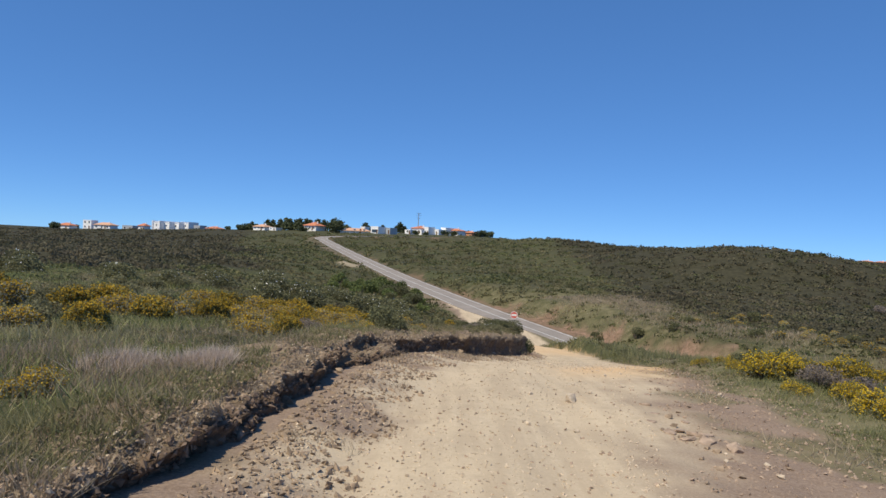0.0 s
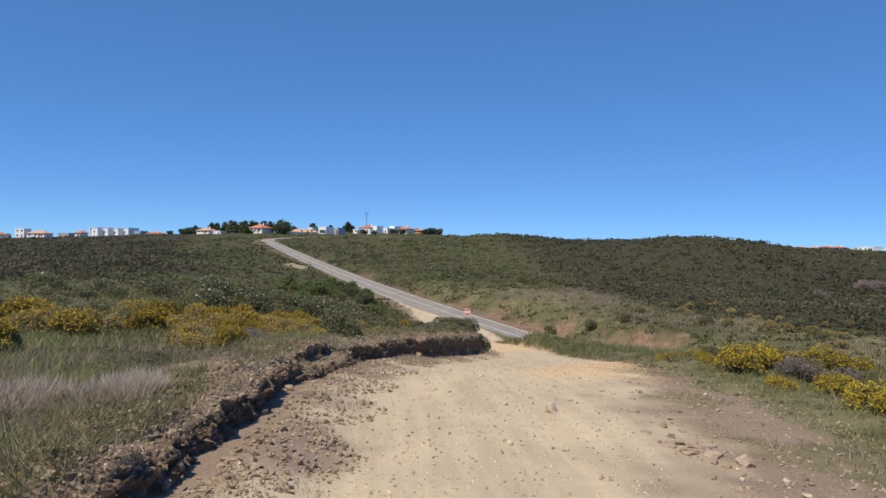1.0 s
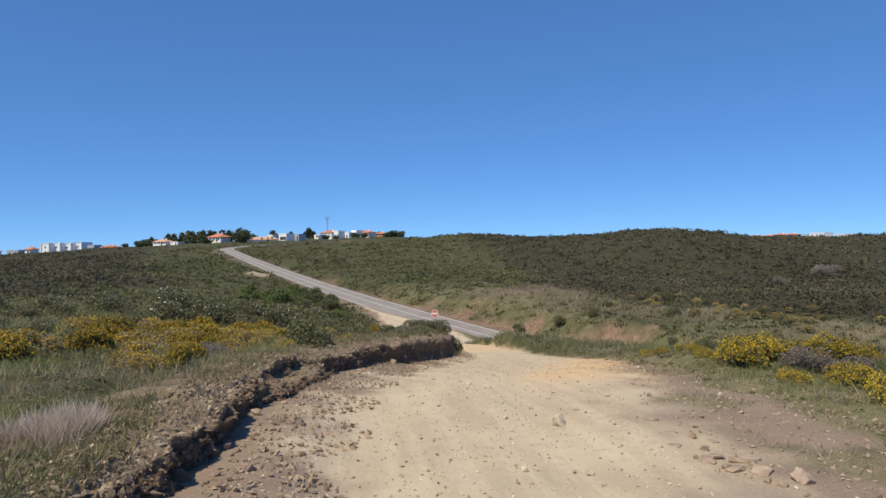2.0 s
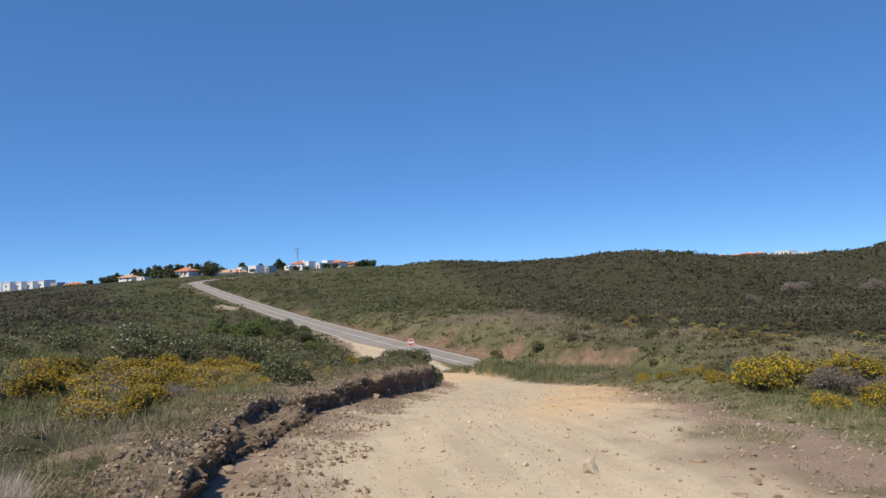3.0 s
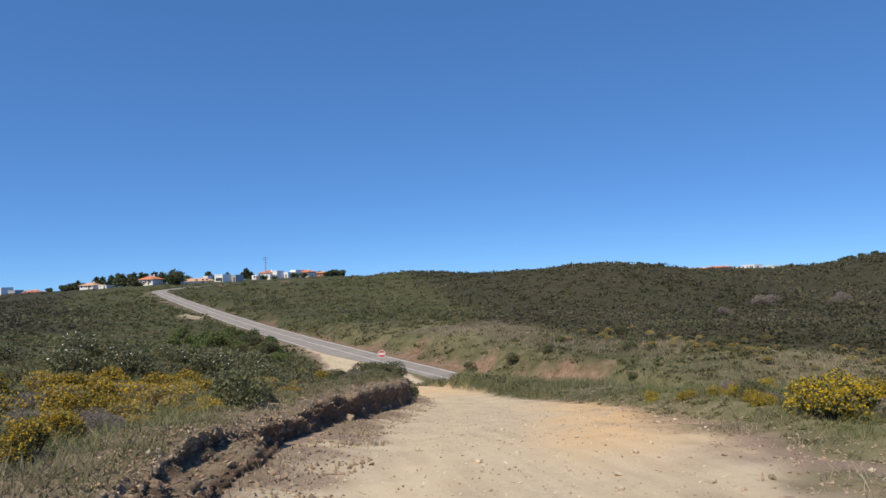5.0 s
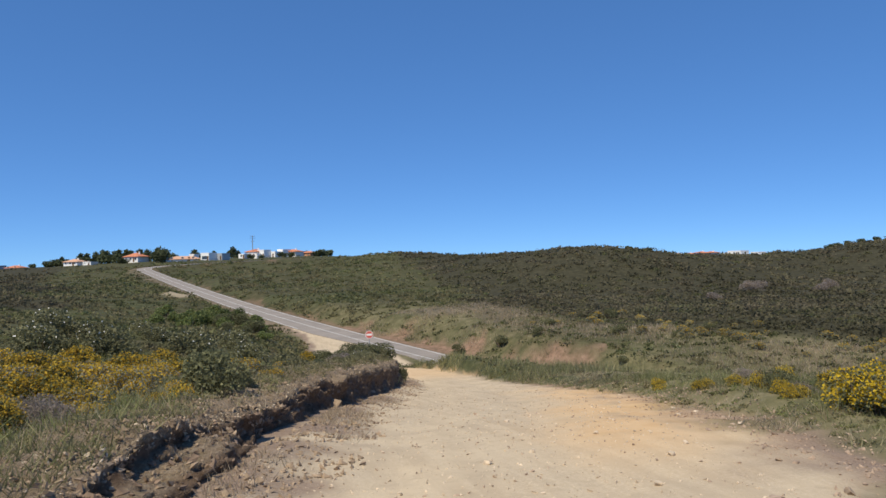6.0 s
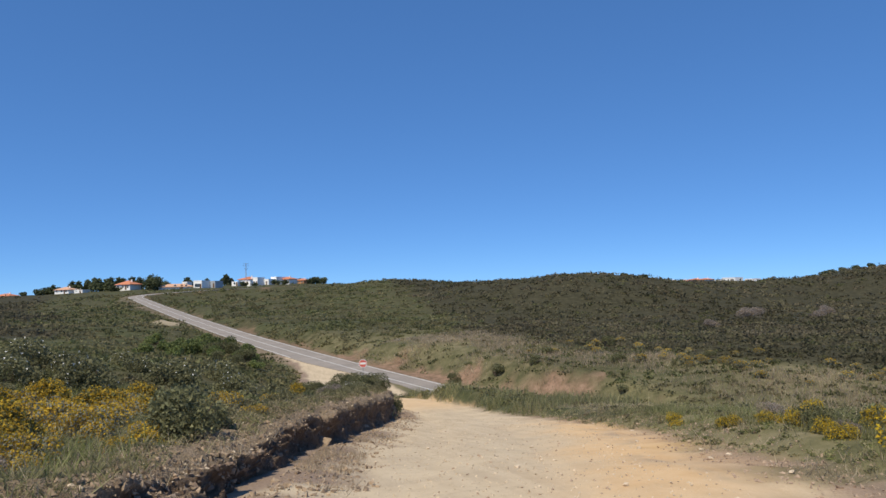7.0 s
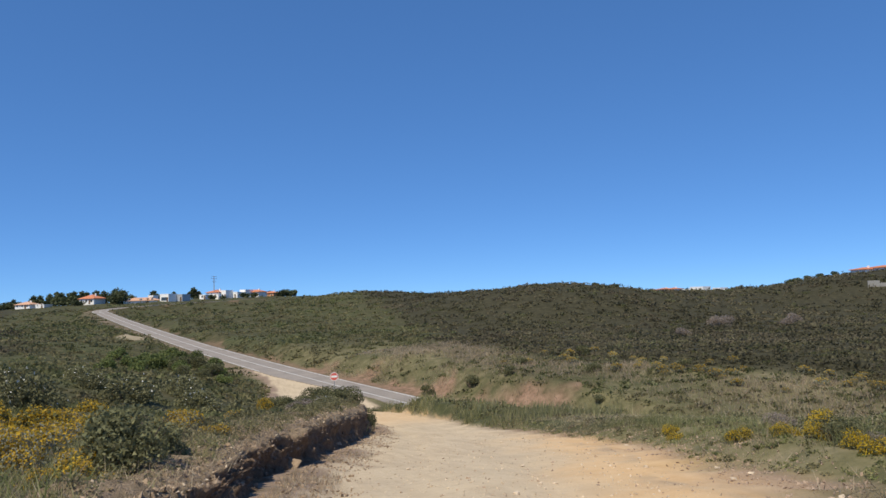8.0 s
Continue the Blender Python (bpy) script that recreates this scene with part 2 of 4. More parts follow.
    meadow_zone.attribute_name = "meadow"
    scrub = mix(t, meadow_zone.outputs["Fac"], scrub, ramp(t, speck, [(0.36, (0.10, 0.098, 0.047)), (0.5, (0.175, 0.158, 0.083)), (0.66, (0.27, 0.228, 0.138))]))
    # brown stony earth
    earth = ramp(t, fine, [(0.25, (0.16, 0.112, 0.08)), (0.5, (0.27, 0.196, 0.143)), (0.72, (0.40, 0.31, 0.235))])
    earth = mix(t, ramp(t, mid, [(0.35, (0, 0, 0)), (0.7, (0.6, 0.6, 0.6))]), earth, (0.31, 0.235, 0.178))
    # pale packed dirt
    drawn = t.nodes.new("ShaderNodeMapping")
    drawn.inputs["Scale"].default_value = (4.5, 0.35, 1.0)
    spot = t.nodes.new("ShaderNodeNewGeometry")
    t.links.new(spot.outputs["Position"], drawn.inputs["Vector"])
    streak = node(t, "ShaderNodeTexNoise", Scale=1.0, Detail=4.0, Roughness=0.6)
    t.links.new(drawn.outputs[0], streak.inputs["Vector"])
    dirt = ramp(t, fine, [(0.22, (0.47, 0.375, 0.25)), (0.48, (0.56, 0.455, 0.315)), (0.78, (0.66, 0.555, 0.41))])
    dirt = mix(t, ramp(t, streak.outputs["Fac"], [(0.40, (0, 0, 0)), (0.60, (0.8, 0.8, 0.8))]), dirt, (0.47, 0.375, 0.26))
    dirt = mix(t, ramp(t, grain(t, 0.7, 5.0), [(0.45, (0, 0, 0)), (0.65, (0.6, 0.6, 0.6))]), dirt, (0.63, 0.515, 0.355))
    dirt = mix(t, ramp(t, grain(t, 7.0, 5.0, 0.7), [(0.52, (0, 0, 0)), (0.7, (0.6, 0.6, 0.6))]), dirt, (0.43, 0.345, 0.24))
    ochre = ramp(t, mid, [(0.3, (0.66, 0.41, 0.19)), (0.7, (0.74, 0.51, 0.28))])
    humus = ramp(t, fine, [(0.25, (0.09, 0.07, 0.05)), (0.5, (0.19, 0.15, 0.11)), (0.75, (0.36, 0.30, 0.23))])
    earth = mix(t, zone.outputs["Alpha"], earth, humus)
    clay_zone = t.nodes.new("ShaderNodeAttribute")
    clay_zone.attribute_name = "clay"
    earth = mix(t, clay_zone.outputs["Fac"], earth, ramp(t, grain(t, 1.3, 6.0, 0.7), [(0.32, (0.11, 0.085, 0.05)), (0.48, (0.24, 0.155, 0.105)), (0.7, (0.37, 0.245, 0.175))]))
    c = mix(t, part3.outputs["Green"], scrub, earth)
    c = mix(t, part3.outputs["Red"], c, dirt)
    c = mix(t, part3.outputs["Blue"], c, ochre)
    t.links.new(c, b.inputs["Base Color"])
    both = t.nodes.new("ShaderNodeMath")
    both.operation = "ADD"
    t.links.new(fine, both.inputs[0])
    t.links.new(mid, both.inputs[1])
    bump(t, b, both.outputs[0], 0.45, 0.025)
    return m


def bank_material():
    m, t, b = material("bank_earth", 0.97, 0.08)
    fine, lump = grain(t, 42.0, 5.0, 0.75), grain(t, 9.0, 5.0, 0.7)
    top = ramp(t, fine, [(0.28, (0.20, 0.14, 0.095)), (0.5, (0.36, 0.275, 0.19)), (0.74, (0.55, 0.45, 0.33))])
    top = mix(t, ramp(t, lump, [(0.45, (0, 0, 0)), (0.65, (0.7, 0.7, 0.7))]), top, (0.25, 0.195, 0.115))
    # cut face: dark soil with the shade of its hollow put into the colour
    shaded_soil = ramp(t, lump, [(0.3, (0.12, 0.08, 0.054)), (0.55, (0.21, 0.147, 0.10)), (0.8, (0.33, 0.24, 0.17))])
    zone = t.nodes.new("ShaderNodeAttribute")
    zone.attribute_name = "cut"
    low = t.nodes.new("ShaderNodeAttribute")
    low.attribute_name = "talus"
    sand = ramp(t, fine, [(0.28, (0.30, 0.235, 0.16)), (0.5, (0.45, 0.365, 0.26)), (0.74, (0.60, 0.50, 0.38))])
    c = mix(t, zone.outputs["Fac"], top, shaded_soil)
    t.links.new(mix(t, low.outputs["Fac"], c, sand), b.inputs["Base Color"])
    both = t.nodes.new("ShaderNodeMath")
    both.operation = "ADD"
    t.links.new(fine, both.inputs[0])
    t.links.new(lump, both.inputs[1])
    bump(t, b, both.outputs[0], 0.9, 0.05)
    return m


def leaf_material(name, stops, tone=(0.5, 0.5, 0.5), glow=0.25, wide=0.12):
    """Leaves: each differs, and whole plants differ by their tone."""
    m, t, b = material(name, 0.75, 0.15)
    geo = t.nodes.new("ShaderNodeNewGeometry")
    c = ramp(t, geo.outputs["Random Per Island"], stops)
    attr = t.nodes.new("ShaderNodeAttribute")
    attr.attribute_name = "tone"
    c = mix(t, attr.outputs["Fac"], c, mix(t, 0.75, c, tone))
    dark = ramp(t, grain(t, wide, 3.0), [(0.35, (0.72, 0.72, 0.72)), (0.65, (1.2, 1.2, 1.2))])
    c = mix(t, 1.0, c, dark, "MULTIPLY")
    t.links.new(c, b.inputs["Base Color"])
    through_leaf = t.nodes.new("ShaderNodeBsdfTranslucent")
    t.links.new(c, through_leaf.inputs[0])
    both = t.nodes.new("ShaderNodeMixShader")
    both.inputs[0].default_value = glow
    t.links.new(b.outputs[0], both.inputs[1])
    t.links.new(through_leaf.outputs[0], both.inputs[2])
    t.links.new(both.outputs[0], t.nodes["Material Output"].inputs[0])
    return m


GROUND = ground_material()
BANK_EARTH = bank_material()
LEAF_GORSE = leaf_material("gorse_green", [(0.0, (0.09, 0.10, 0.045)), (0.6, (0.17, 0.18, 0.07)), (1.0, (0.28, 0.27, 0.11))])
PETAL = leaf_material("gorse_yellow", [(0.0, (0.42, 0.26, 0.015)), (0.5, (0.72, 0.48, 0.02)), (1.0, (0.85, 0.62, 0.05))], (0.70, 0.50, 0.05), 0.35)
PETAL_OLD = leaf_material("gorse_orange", [(0.0, (0.36, 0.22, 0.03)), (0.5, (0.60, 0.39, 0.035)), (1.0, (0.74, 0.53, 0.07))], (0.52, 0.33, 0.06), 0.35)
LEAF_SHRUB = leaf_material("shrub_green", [(0.0, (0.07, 0.088, 0.04)), (0.6, (0.138, 0.163, 0.072)), (1.0, (0.25, 0.265, 0.135))], (0.245, 0.205, 0.125), 0.3)
LEAF_CISTUS = leaf_material("cistus_leaf", [(0.0, (0.085, 0.10, 0.046)), (0.6, (0.165, 0.178, 0.082)), (1.0, (0.27, 0.265, 0.145))], (0.30, 0.255, 0.16), 0.3)
LEAF_DRY = leaf_material("dry_twigs", [(0.0, (0.20, 0.165, 0.135)), (0.6, (0.34, 0.285, 0.245)), (1.0, (0.50, 0.43, 0.38))], (0.3, 0.25, 0.2), 0.35)
LEAF_HILL = leaf_material("hill_scrub_green", [(0.0, (0.084, 0.098, 0.040)), (0.6, (0.145, 0.158, 0.064)), (1.0, (0.22, 0.22, 0.105))], (0.235, 0.198, 0.112), 0.35, 0.03)
LEAF_OLD = leaf_material("old_heath", [(0.0, (0.078, 0.075, 0.043)), (0.6, (0.118, 0.112, 0.064)), (1.0, (0.165, 0.153, 0.090))], (0.160, 0.133, 0.090), 0.3, 0.03)
LEAF_FRESH = leaf_material("fresh_green", [(0.0, (0.09, 0.12, 0.04)), (0.6, (0.185, 0.23, 0.078)), (1.0, (0.29, 0.32, 0.13))], (0.18, 0.19, 0.09), 0.35)
LEAF_TREE = leaf_material("tree_green", [(0.0, (0.06, 0.075, 0.04)), (0.6, (0.11, 0.13, 0.065)), (1.0, (0.17, 0.19, 0.10))])
GRASS = leaf_material("green_grass", [(0.0, (0.15, 0.175, 0.062)), (0.6, (0.26, 0.285, 0.105)), (1.0, (0.46, 0.43, 0.22))], (0.40, 0.34, 0.22), 0.4)
GRASS_TUFT = leaf_material("tussock", [(0.0, (0.11, 0.12, 0.05)), (0.6, (0.20, 0.21, 0.09)), (1.0, (0.36, 0.33, 0.17))], (0.34, 0.27, 0.18), 0.35)
STRAW = leaf_material("dry_grass", [(0.0, (0.28, 0.22, 0.14)), (0.6, (0.45, 0.37, 0.25)), (1.0, (0.62, 0.53, 0.38))], (0.38, 0.29, 0.21), 0.4)
MAUVE = leaf_material("mauve_grass", [(0.0, (0.50, 0.40, 0.30)), (0.6, (0.74, 0.62, 0.52)), (1.0, (0.87, 0.78, 0.69))], (0.60, 0.47, 0.35), 0.4)
WHITE_PETAL = plain("white_petal", (0.85, 0.84, 0.80), 0.7, 0.05)
BARK = plain("bark", (0.12, 0.09, 0.065), 0.9, 0.3, 8.0)
STONE = plain("tan_stone", (0.56, 0.455, 0.33), 0.9, 0.35, 14.0)
BROWN_STONE = plain("brown_stone", (0.37, 0.275, 0.20), 0.9, 0.35, 14.0)
CLOD = plain("earth_clod", (0.31, 0.232, 0.16), 0.95, 0.45, 9.0)
# lumps of the bank face, coloured darker to carry its shade
SHADED_EARTH = plain("shaded_earth", (0.20, 0.142, 0.10), 0.95, 0.5, 9.0)
WHITE_WALL = plain("white_render", (0.93, 0.915, 0.88), 0.85, 0.04, 0.6)
# walls of the grey houses, and the painted shade on the modern house
GREY_WALL = plain("grey_render_and_shade", (0.42, 0.44, 0.46), 0.85, 0.08, 0.6)
OCHRE_WALL = plain("ochre_render", (0.58, 0.30, 0.16), 0.85, 0.1, 0.6)
ROOF_TILE = plain("clay_roof_tile", (0.56, 0.22, 0.12), 0.85, 0.25, 1.5)
ROOF_PALE = plain("pale_clay_tile", (0.60, 0.36, 0.24), 0.85, 0.2, 1.5)
GLASS = plain("window_glass", (0.05, 0.06, 0.07), 0.1, 0.2, 1.0, 0.6)
WOOD = plain("brown_wood", (0.16, 0.09, 0.05), 0.7, 0.2, 4.0)
STEEL = plain("galvanised_steel", (0.45, 0.46, 0.47), 0.45, 0.1, 6.0, 0.5, 0.8)
CONCRETE = plain("weathered_concrete", (0.30, 0.29, 0.27), 0.9, 0.15, 4.0)
SIGN_RED = plain("sign_red", (0.60, 0.13, 0.10), 0.4, 0.06, 5.0, 0.4)
SIGN_WHITE = plain("sign_white", (0.80, 0.80, 0.78), 0.4, 0.04, 5.0, 0.4)
PAINT = plain("road_paint", (0.68, 0.67, 0.64), 0.7, 0.18, 1.3)


def asphalt_material():
    m, t, b = material("worn_asphalt", 0.85, 0.3)
    c = ramp(t, grain(t, 60.0, 3.0), [(0.3, (0.21, 0.185, 0.16)), (0.7, (0.33, 0.292, 0.255))])
    c = mix(t, ramp(t, grain(t, 0.35, 4.0), [(0.4, (0, 0, 0)), (0.65, (0.6, 0.6, 0.6))]), c, (0.36, 0.315, 0.27))
    t.links.new(c, b.inputs["Base Color"])
    bump(t, b, grain(t, 90.0, 2.0), 0.3, 0.005)
    return m


ASPHALT = asphalt_material()


# ---- mesh helpers ----
def raw_mesh(name, verts, faces, mat, soft=False, tone=None):
    verts, faces = np.asarray(verts, np.float32), np.asarray(faces, np.int32)
    me = bpy.data.meshes.new(name)
    me.vertices.add(len(verts))
    me.vertices.foreach_set("co", verts.ravel())
    me.loops.add(faces.size)
    me.loops.foreach_set("vertex_index", faces.ravel())
    me.polygons.add(len(faces))
    me.polygons.foreach_set("loop_start", np.arange(0, faces.size, faces.shape[1], dtype=np.int32))
    me.polygons.foreach_set("use_smooth", np.full(len(faces), soft))
    me.update(calc_edges=True)
    me.materials.append(mat)
    if tone is not None:
        me.attributes.new("tone", "FLOAT", "POINT").data.foreach_set("value", np.asarray(tone, np.float32))
    return me


def part(name, me, parent, label=""):
    """Links a mesh or bmesh as one part under a thing or part."""
    ob = new(name, me)
    ob.parent = parent
    return tagged(ob, label)


def from_bm(name, bm, mat, soft=False):
    me = bpy.data.meshes.new(name)
    bm.normal_update()
    for f in bm.faces:
        f.smooth = soft
    bm.to_mesh(me)
    bm.free()
    me.materials.append(mat)
    return me


def box_bm(x0, y0, z0, x1, y1, z1, bevel=0.0, bm=None):
    bm = bm or bmesh.new()
    m = Matrix.LocRotScale(((x0 + x1) / 2, (y0 + y1) / 2, (z0 + z1) / 2), None, (x1 - x0, y1 - y0, z1 - z0))
    made = bmesh.ops.create_cube(bm, size=1.0, matrix=m)
    if bevel:
        edges = list({e for v in made["verts"] for e in v.link_edges})
        bmesh.ops.bevel(bm, geom=edges, offset=bevel, segments=2, affect="EDGES", profile=0.6)
    return bm


def tube_bm(a, b, ra, rb, sides=8, bm=None):
    bm = bm or bmesh.new()
    a, b = Vector(a), Vector(b)
    m = Matrix.Translation((a + b) / 2) @ (b - a).to_track_quat("Z", "Y").to_matrix().to_4x4()
    bmesh.ops.create_cone(bm, cap_ends=True, segments=sides, radius1=ra, radius2=rb, depth=(b - a).length, matrix=m)
    return bm


def empty(name, m):
    ob = new(name)
    ob.empty_display_size = 0.3
    ob.matrix_basis = m
    return ob


def leaf_tris(centres, sizes, gen, flat=0.0, stretch=1.6):
    """One small leaf, a triangle, at each centre."""
    n = len(centres)
    a = gen.normal(size=(n, 3))
    a[:, 2] *= 1 - flat
    a /= np.linalg.norm(a, axis=1)[:, None] + 1e-9
    b = np.cross(a, gen.normal(size=(n, 3)))
    b /= np.linalg.norm(b, axis=1)[:, None] + 1e-9
    s = np.asarray(sizes).reshape(-1, 1) * np.ones((n, 1))
    v = np.stack((centres + a * s * stretch * 0.6, centres - a * s * 0.4 + b * s * 0.5, centres - a * s * 0.4 - b * s * 0.5), 1)
    return v.reshape(-1, 3), np.arange(n * 3).reshape(-1, 3)


def dome_shell(n, gen, low=-0.15):
    """Directions over the upper part of a ball."""
    z = gen.uniform(low, 1.0, n)
    ang = gen.uniform(0, 2 * math.pi, n)
    r = np.sqrt(np.clip(1 - z * z, 0, 1))
    return np.stack((r * np.cos(ang), r * np.sin(ang), z), 1)


def clump_mesh(name, at, radius, tall, leaves, leaf, gen, mat, tone):
    """Many low rounded plants in one mesh: a ragged shell of leaves over each place."""
    n = len(at)
    k = leaves
    d = dome_shell(n * k, gen).reshape(n, k, 3)
    # each plant has its own lumps
    lump = gen.normal(size=(n, 1, 5, 3))
    lump /= np.linalg.norm(lump, axis=3)[..., None]
    swell = np.max(np.sum(d[:, :, None, :] * lump, 3), 2)
    r = radius[:, None] * (0.55 + 0.5 * np.clip(swell, 0, 1)) * gen.uniform(0.72, 1.08, (n, k))
    c = d * r[..., None]
    c[..., 2] *= (tall / radius)[:, None]
    c[..., 2] = np.maximum(c[..., 2], 0.02)
    c = c + at[:, None, :]
    v, f = leaf_tris(c.reshape(-1, 3), np.repeat(leaf, k) * gen.uniform(0.7, 1.4, n * k), gen)
    return raw_mesh(name, v, f, mat, False, np.repeat(tone, k * 3))


# ---- ground ----
def spaced(lo, hi, step, grow_lo, grow_hi, end_lo, end_hi):
    mid = list(np.arange(lo, hi, step))
    up, s = [hi], step
    while up[-1] < end_hi:
        s *= grow_hi
        up.append(up[-1] + s)
    down, s = [lo], step
    while down[-1] > end_lo:
        s *= grow_lo
        down.append(down[-1] - s)
    return np.array(down[:0:-1] + mid + up)


gx = spaced(-6.0, 9.0, 0.1, 1.05, 1.05, -3200, 3200)
gy = spaced(1.5, 26.0, 0.105, 1.12, 1.028, -2500, 3600)
NX, NY = len(gx), len(gy)
X, Y = np.meshgrid(gx, gy)
gz, z_pale, z_bare, z_ochre, z_free = land(X.ravel(), Y.ravel())
verts = np.stack((X.ravel(), Y.ravel(), gz), 1)
ii = (np.arange(NY - 1)[:, None] * NX + np.arange(NX - 1)).ravel()
quads = np.stack((ii, ii + 1, ii + NX + 1, ii + NX), 1)
zones = np.stack((z_pale, z_bare, z_ochre, np.where(X.ravel() < bank_foot(Y.ravel()) - 0.3, smooth(-60, -30, Y.ravel()) * smooth(60, 45, Y.ravel()), 0.0)), 1).astype(np.float32)
q_pale = np.maximum(z_pale, 0)[quads].mean(1)
q_y, q_u = verts[quads, 1].mean(1), (verts[quads, 0] - bank_foot(verts[quads, 1])).mean(1)
old_all = dark_heath(X.ravel(), Y.ravel())
clay_all = smooth(10, 13, X.ravel() + 0.28 * (Y.ravel() - 67)) * smooth(35, 42, Y.ravel())
meadow_all = (1 - old_all) * smooth(9, 14, X.ravel() + 0.25 * (Y.ravel() - 45)) * smooth(28, 38, Y.ravel()) * smooth(125, 85, Y.ravel()) * np.clip(0.75 + 1.2 * fbm(X.ravel(), Y.ravel(), 7.0), 0.2, 1)
near_straw = smooth(1.5, 2.5, X.ravel()) * smooth(2.0, 0.6, X.ravel() - bare_edge(Y.ravel())) * smooth(26, 18, Y.ravel()) * smooth(-5, 2, Y.ravel())
meadow_all = np.maximum(meadow_all, near_straw)
is_track = (q_pale > 0.45)


def ground_piece(name, chosen, label, category):
    used, packed = np.unique(quads[chosen], return_inverse=True)
    me = raw_mesh(name, verts[used], packed.reshape(-1, 4), GROUND, True)
    me.attributes.new("heath", "FLOAT", "POINT").data.foreach_set("value", old_all[used].astype(np.float32))
    me.attributes.new("meadow", "FLOAT", "POINT").data.foreach_set("value", meadow_all[used].astype(np.float32))
    me.attributes.new("clay", "FLOAT", "POINT").data.foreach_set("value", clay_all[used].astype(np.float32))
    me.attributes.new("zone", "FLOAT_COLOR", "POINT").data.foreach_set("color", zones[used].ravel())
    return tagged(new(name, me), label, category, kind="structure")


ground_piece("ground", ~is_track, "rolling heath land of dry olive scrub and brown soil", "ground")
ground_piece("dirt_road", is_track, "pale sandy dirt road with loose gravel and wheel marks", "dirt road")

# ---- the cut bank beside the dirt road: crumbling lip, hollow face, spread foot ----
BANK_SHAPE = np.array([(-1.35, 0.97), (-1.1, 1.03), (-0.85, 1.01), (-0.66, 0.96), (-0.50, 0.89), (-0.38, 0.80), (-0.31, 0.70), (-0.30, 0.59), (-0.32, 0.46), (-0.29, 0.33), (-0.22, 0.20), (-0.10, 0.10), (0.12, 0.04), (0.5, -0.06)])
BENCH_SHAPE = np.array([(-1.3, 0.93), (-1.05, 1.02), (-0.8, 1.0), (-0.60, 0.95), (-0.48, 0.86), (-0.45, 0.72), (-0.46, 0.58), (-0.36, 0.50), (-0.20, 0.47), (-0.04, 0.42), (0.02, 0.32), (0.01, 0.16), (0.16, 0.06), (0.62, -0.08)])
BANK_K = 40
bank_rows = np.concatenate((np.arange(-3.0, 21.0, 0.055), np.arange(21.0, 49.0, 0.12)))
shape_len = np.linspace(0, 2.2, len(BANK_SHAPE))
shape_k = np.linspace(0, 2.2, BANK_K)
BY, BK = np.meshgrid(bank_rows, shape_k, indexing="ij")
bench = smooth(8.5, 11.5, BY + fbm(BY, BY * 0, 1.5) * 2) * smooth(13.0, 11.8, BY)
BU = np.interp(BK, shape_len, BANK_SHAPE[:, 0]) * (1 - bench) + np.interp(BK, shape_len, BENCH_SHAPE[:, 0]) * bench
BH = np.interp(BK, shape_len, BANK_SHAPE[:, 1]) * (1 - bench) + np.interp(BK, shape_len, BENCH_SHAPE[:, 1]) * bench
foot_x = foot_line(bank_foot(BY), BY)
low_z, high_b = track_z(BY), bank_high(BY)
inside = np.sin(np.pi * np.clip(BK / shape_len[-1], 0, 1)) ** 0.5
rough = fbm(BY, BK + 3, 0.8, 2) * 0.18 + fbm(BY + 50, BK, 0.26, 3) * 0.21 + fbm(BY + 20, BK + 9, 0.10, 2) * 0.09
worn = 0.55 + 0.9 * (fbm(BY, BY * 0 + 4.4, 2.6, 2) + 0.5)
out_x = foot_x + BU * (0.75 + 0.25 * worn) + rough * inside * smooth(-0.75, -0.1, BU)
top_z = ground_z((foot_x - 1.0).ravel(), BY.ravel()).reshape(BY.shape)
full = np.maximum(top_z - low_z, 0.25)
bz = low_z + BH * full + rough * inside * 0.45 * (BH > 0.1)
bank_xyz = np.stack((out_x, BY, bz), 2)
nb = len(bank_rows)
kk = (np.arange(nb - 1)[:, None] * BANK_K + np.arange(BANK_K - 1)).ravel()
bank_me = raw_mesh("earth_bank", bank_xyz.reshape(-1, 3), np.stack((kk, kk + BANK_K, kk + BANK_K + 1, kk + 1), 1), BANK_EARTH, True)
# where the shade colour goes: the face, not the lip, bench or foot
shade_share = smooth(0.80, 0.70, BH + rough * 0.4) * smooth(0.07, 0.13, BH) * (1 - bench * smooth(0.40, 0.44, BH) * smooth(0.56, 0.50, BH))
bank_me.attributes.new("cut", "FLOAT", "POINT").data.foreach_set("value", shade_share.ravel().astype(np.float32))
bank_me.attributes.new("talus", "FLOAT", "POINT").data.foreach_set("value", smooth(0.15, 0.06, BH + rough * 0.3).ravel().astype(np.float32))
tagged(new("earth_bank", bank_me), "crumbling earth bank cut beside the dirt road, shade coloured into its dark face", "earth bank", kind="structure")


def on_bank(n, gen, k0, k1, y1=38.0):
    """Places strewn over the bank, between two shares of its profile from top to foot."""
    r = np.searchsorted(bank_rows, 2.2 * (y1 / 2.2) ** gen.random(n)).clip(0, nb - 2)
    k = (gen.uniform(k0, k1, n) * (BANK_K - 1)).astype(int)
    a, b = bank_xyz[r, k], bank_xyz[r + 1, np.minimum(k + 1, BANK_K - 1)]
    return a + (b - a) * gen.random((n, 3))


# ---- asphalt road ----
def strip(name, lo, hi, lift, mat, s0=-130.0, s1=292.0, thick=0.0):
    keep = (road_s >= s0) & (road_s <= s1)
    xy, side, h = road_xy[keep], road_side[keep], road_z(road_s[keep])
    lo = np.interp(road_s[keep], (-130, 420), (lo, lo)) if not isinstance(lo, tuple) else np.interp(road_s[keep], *lo)
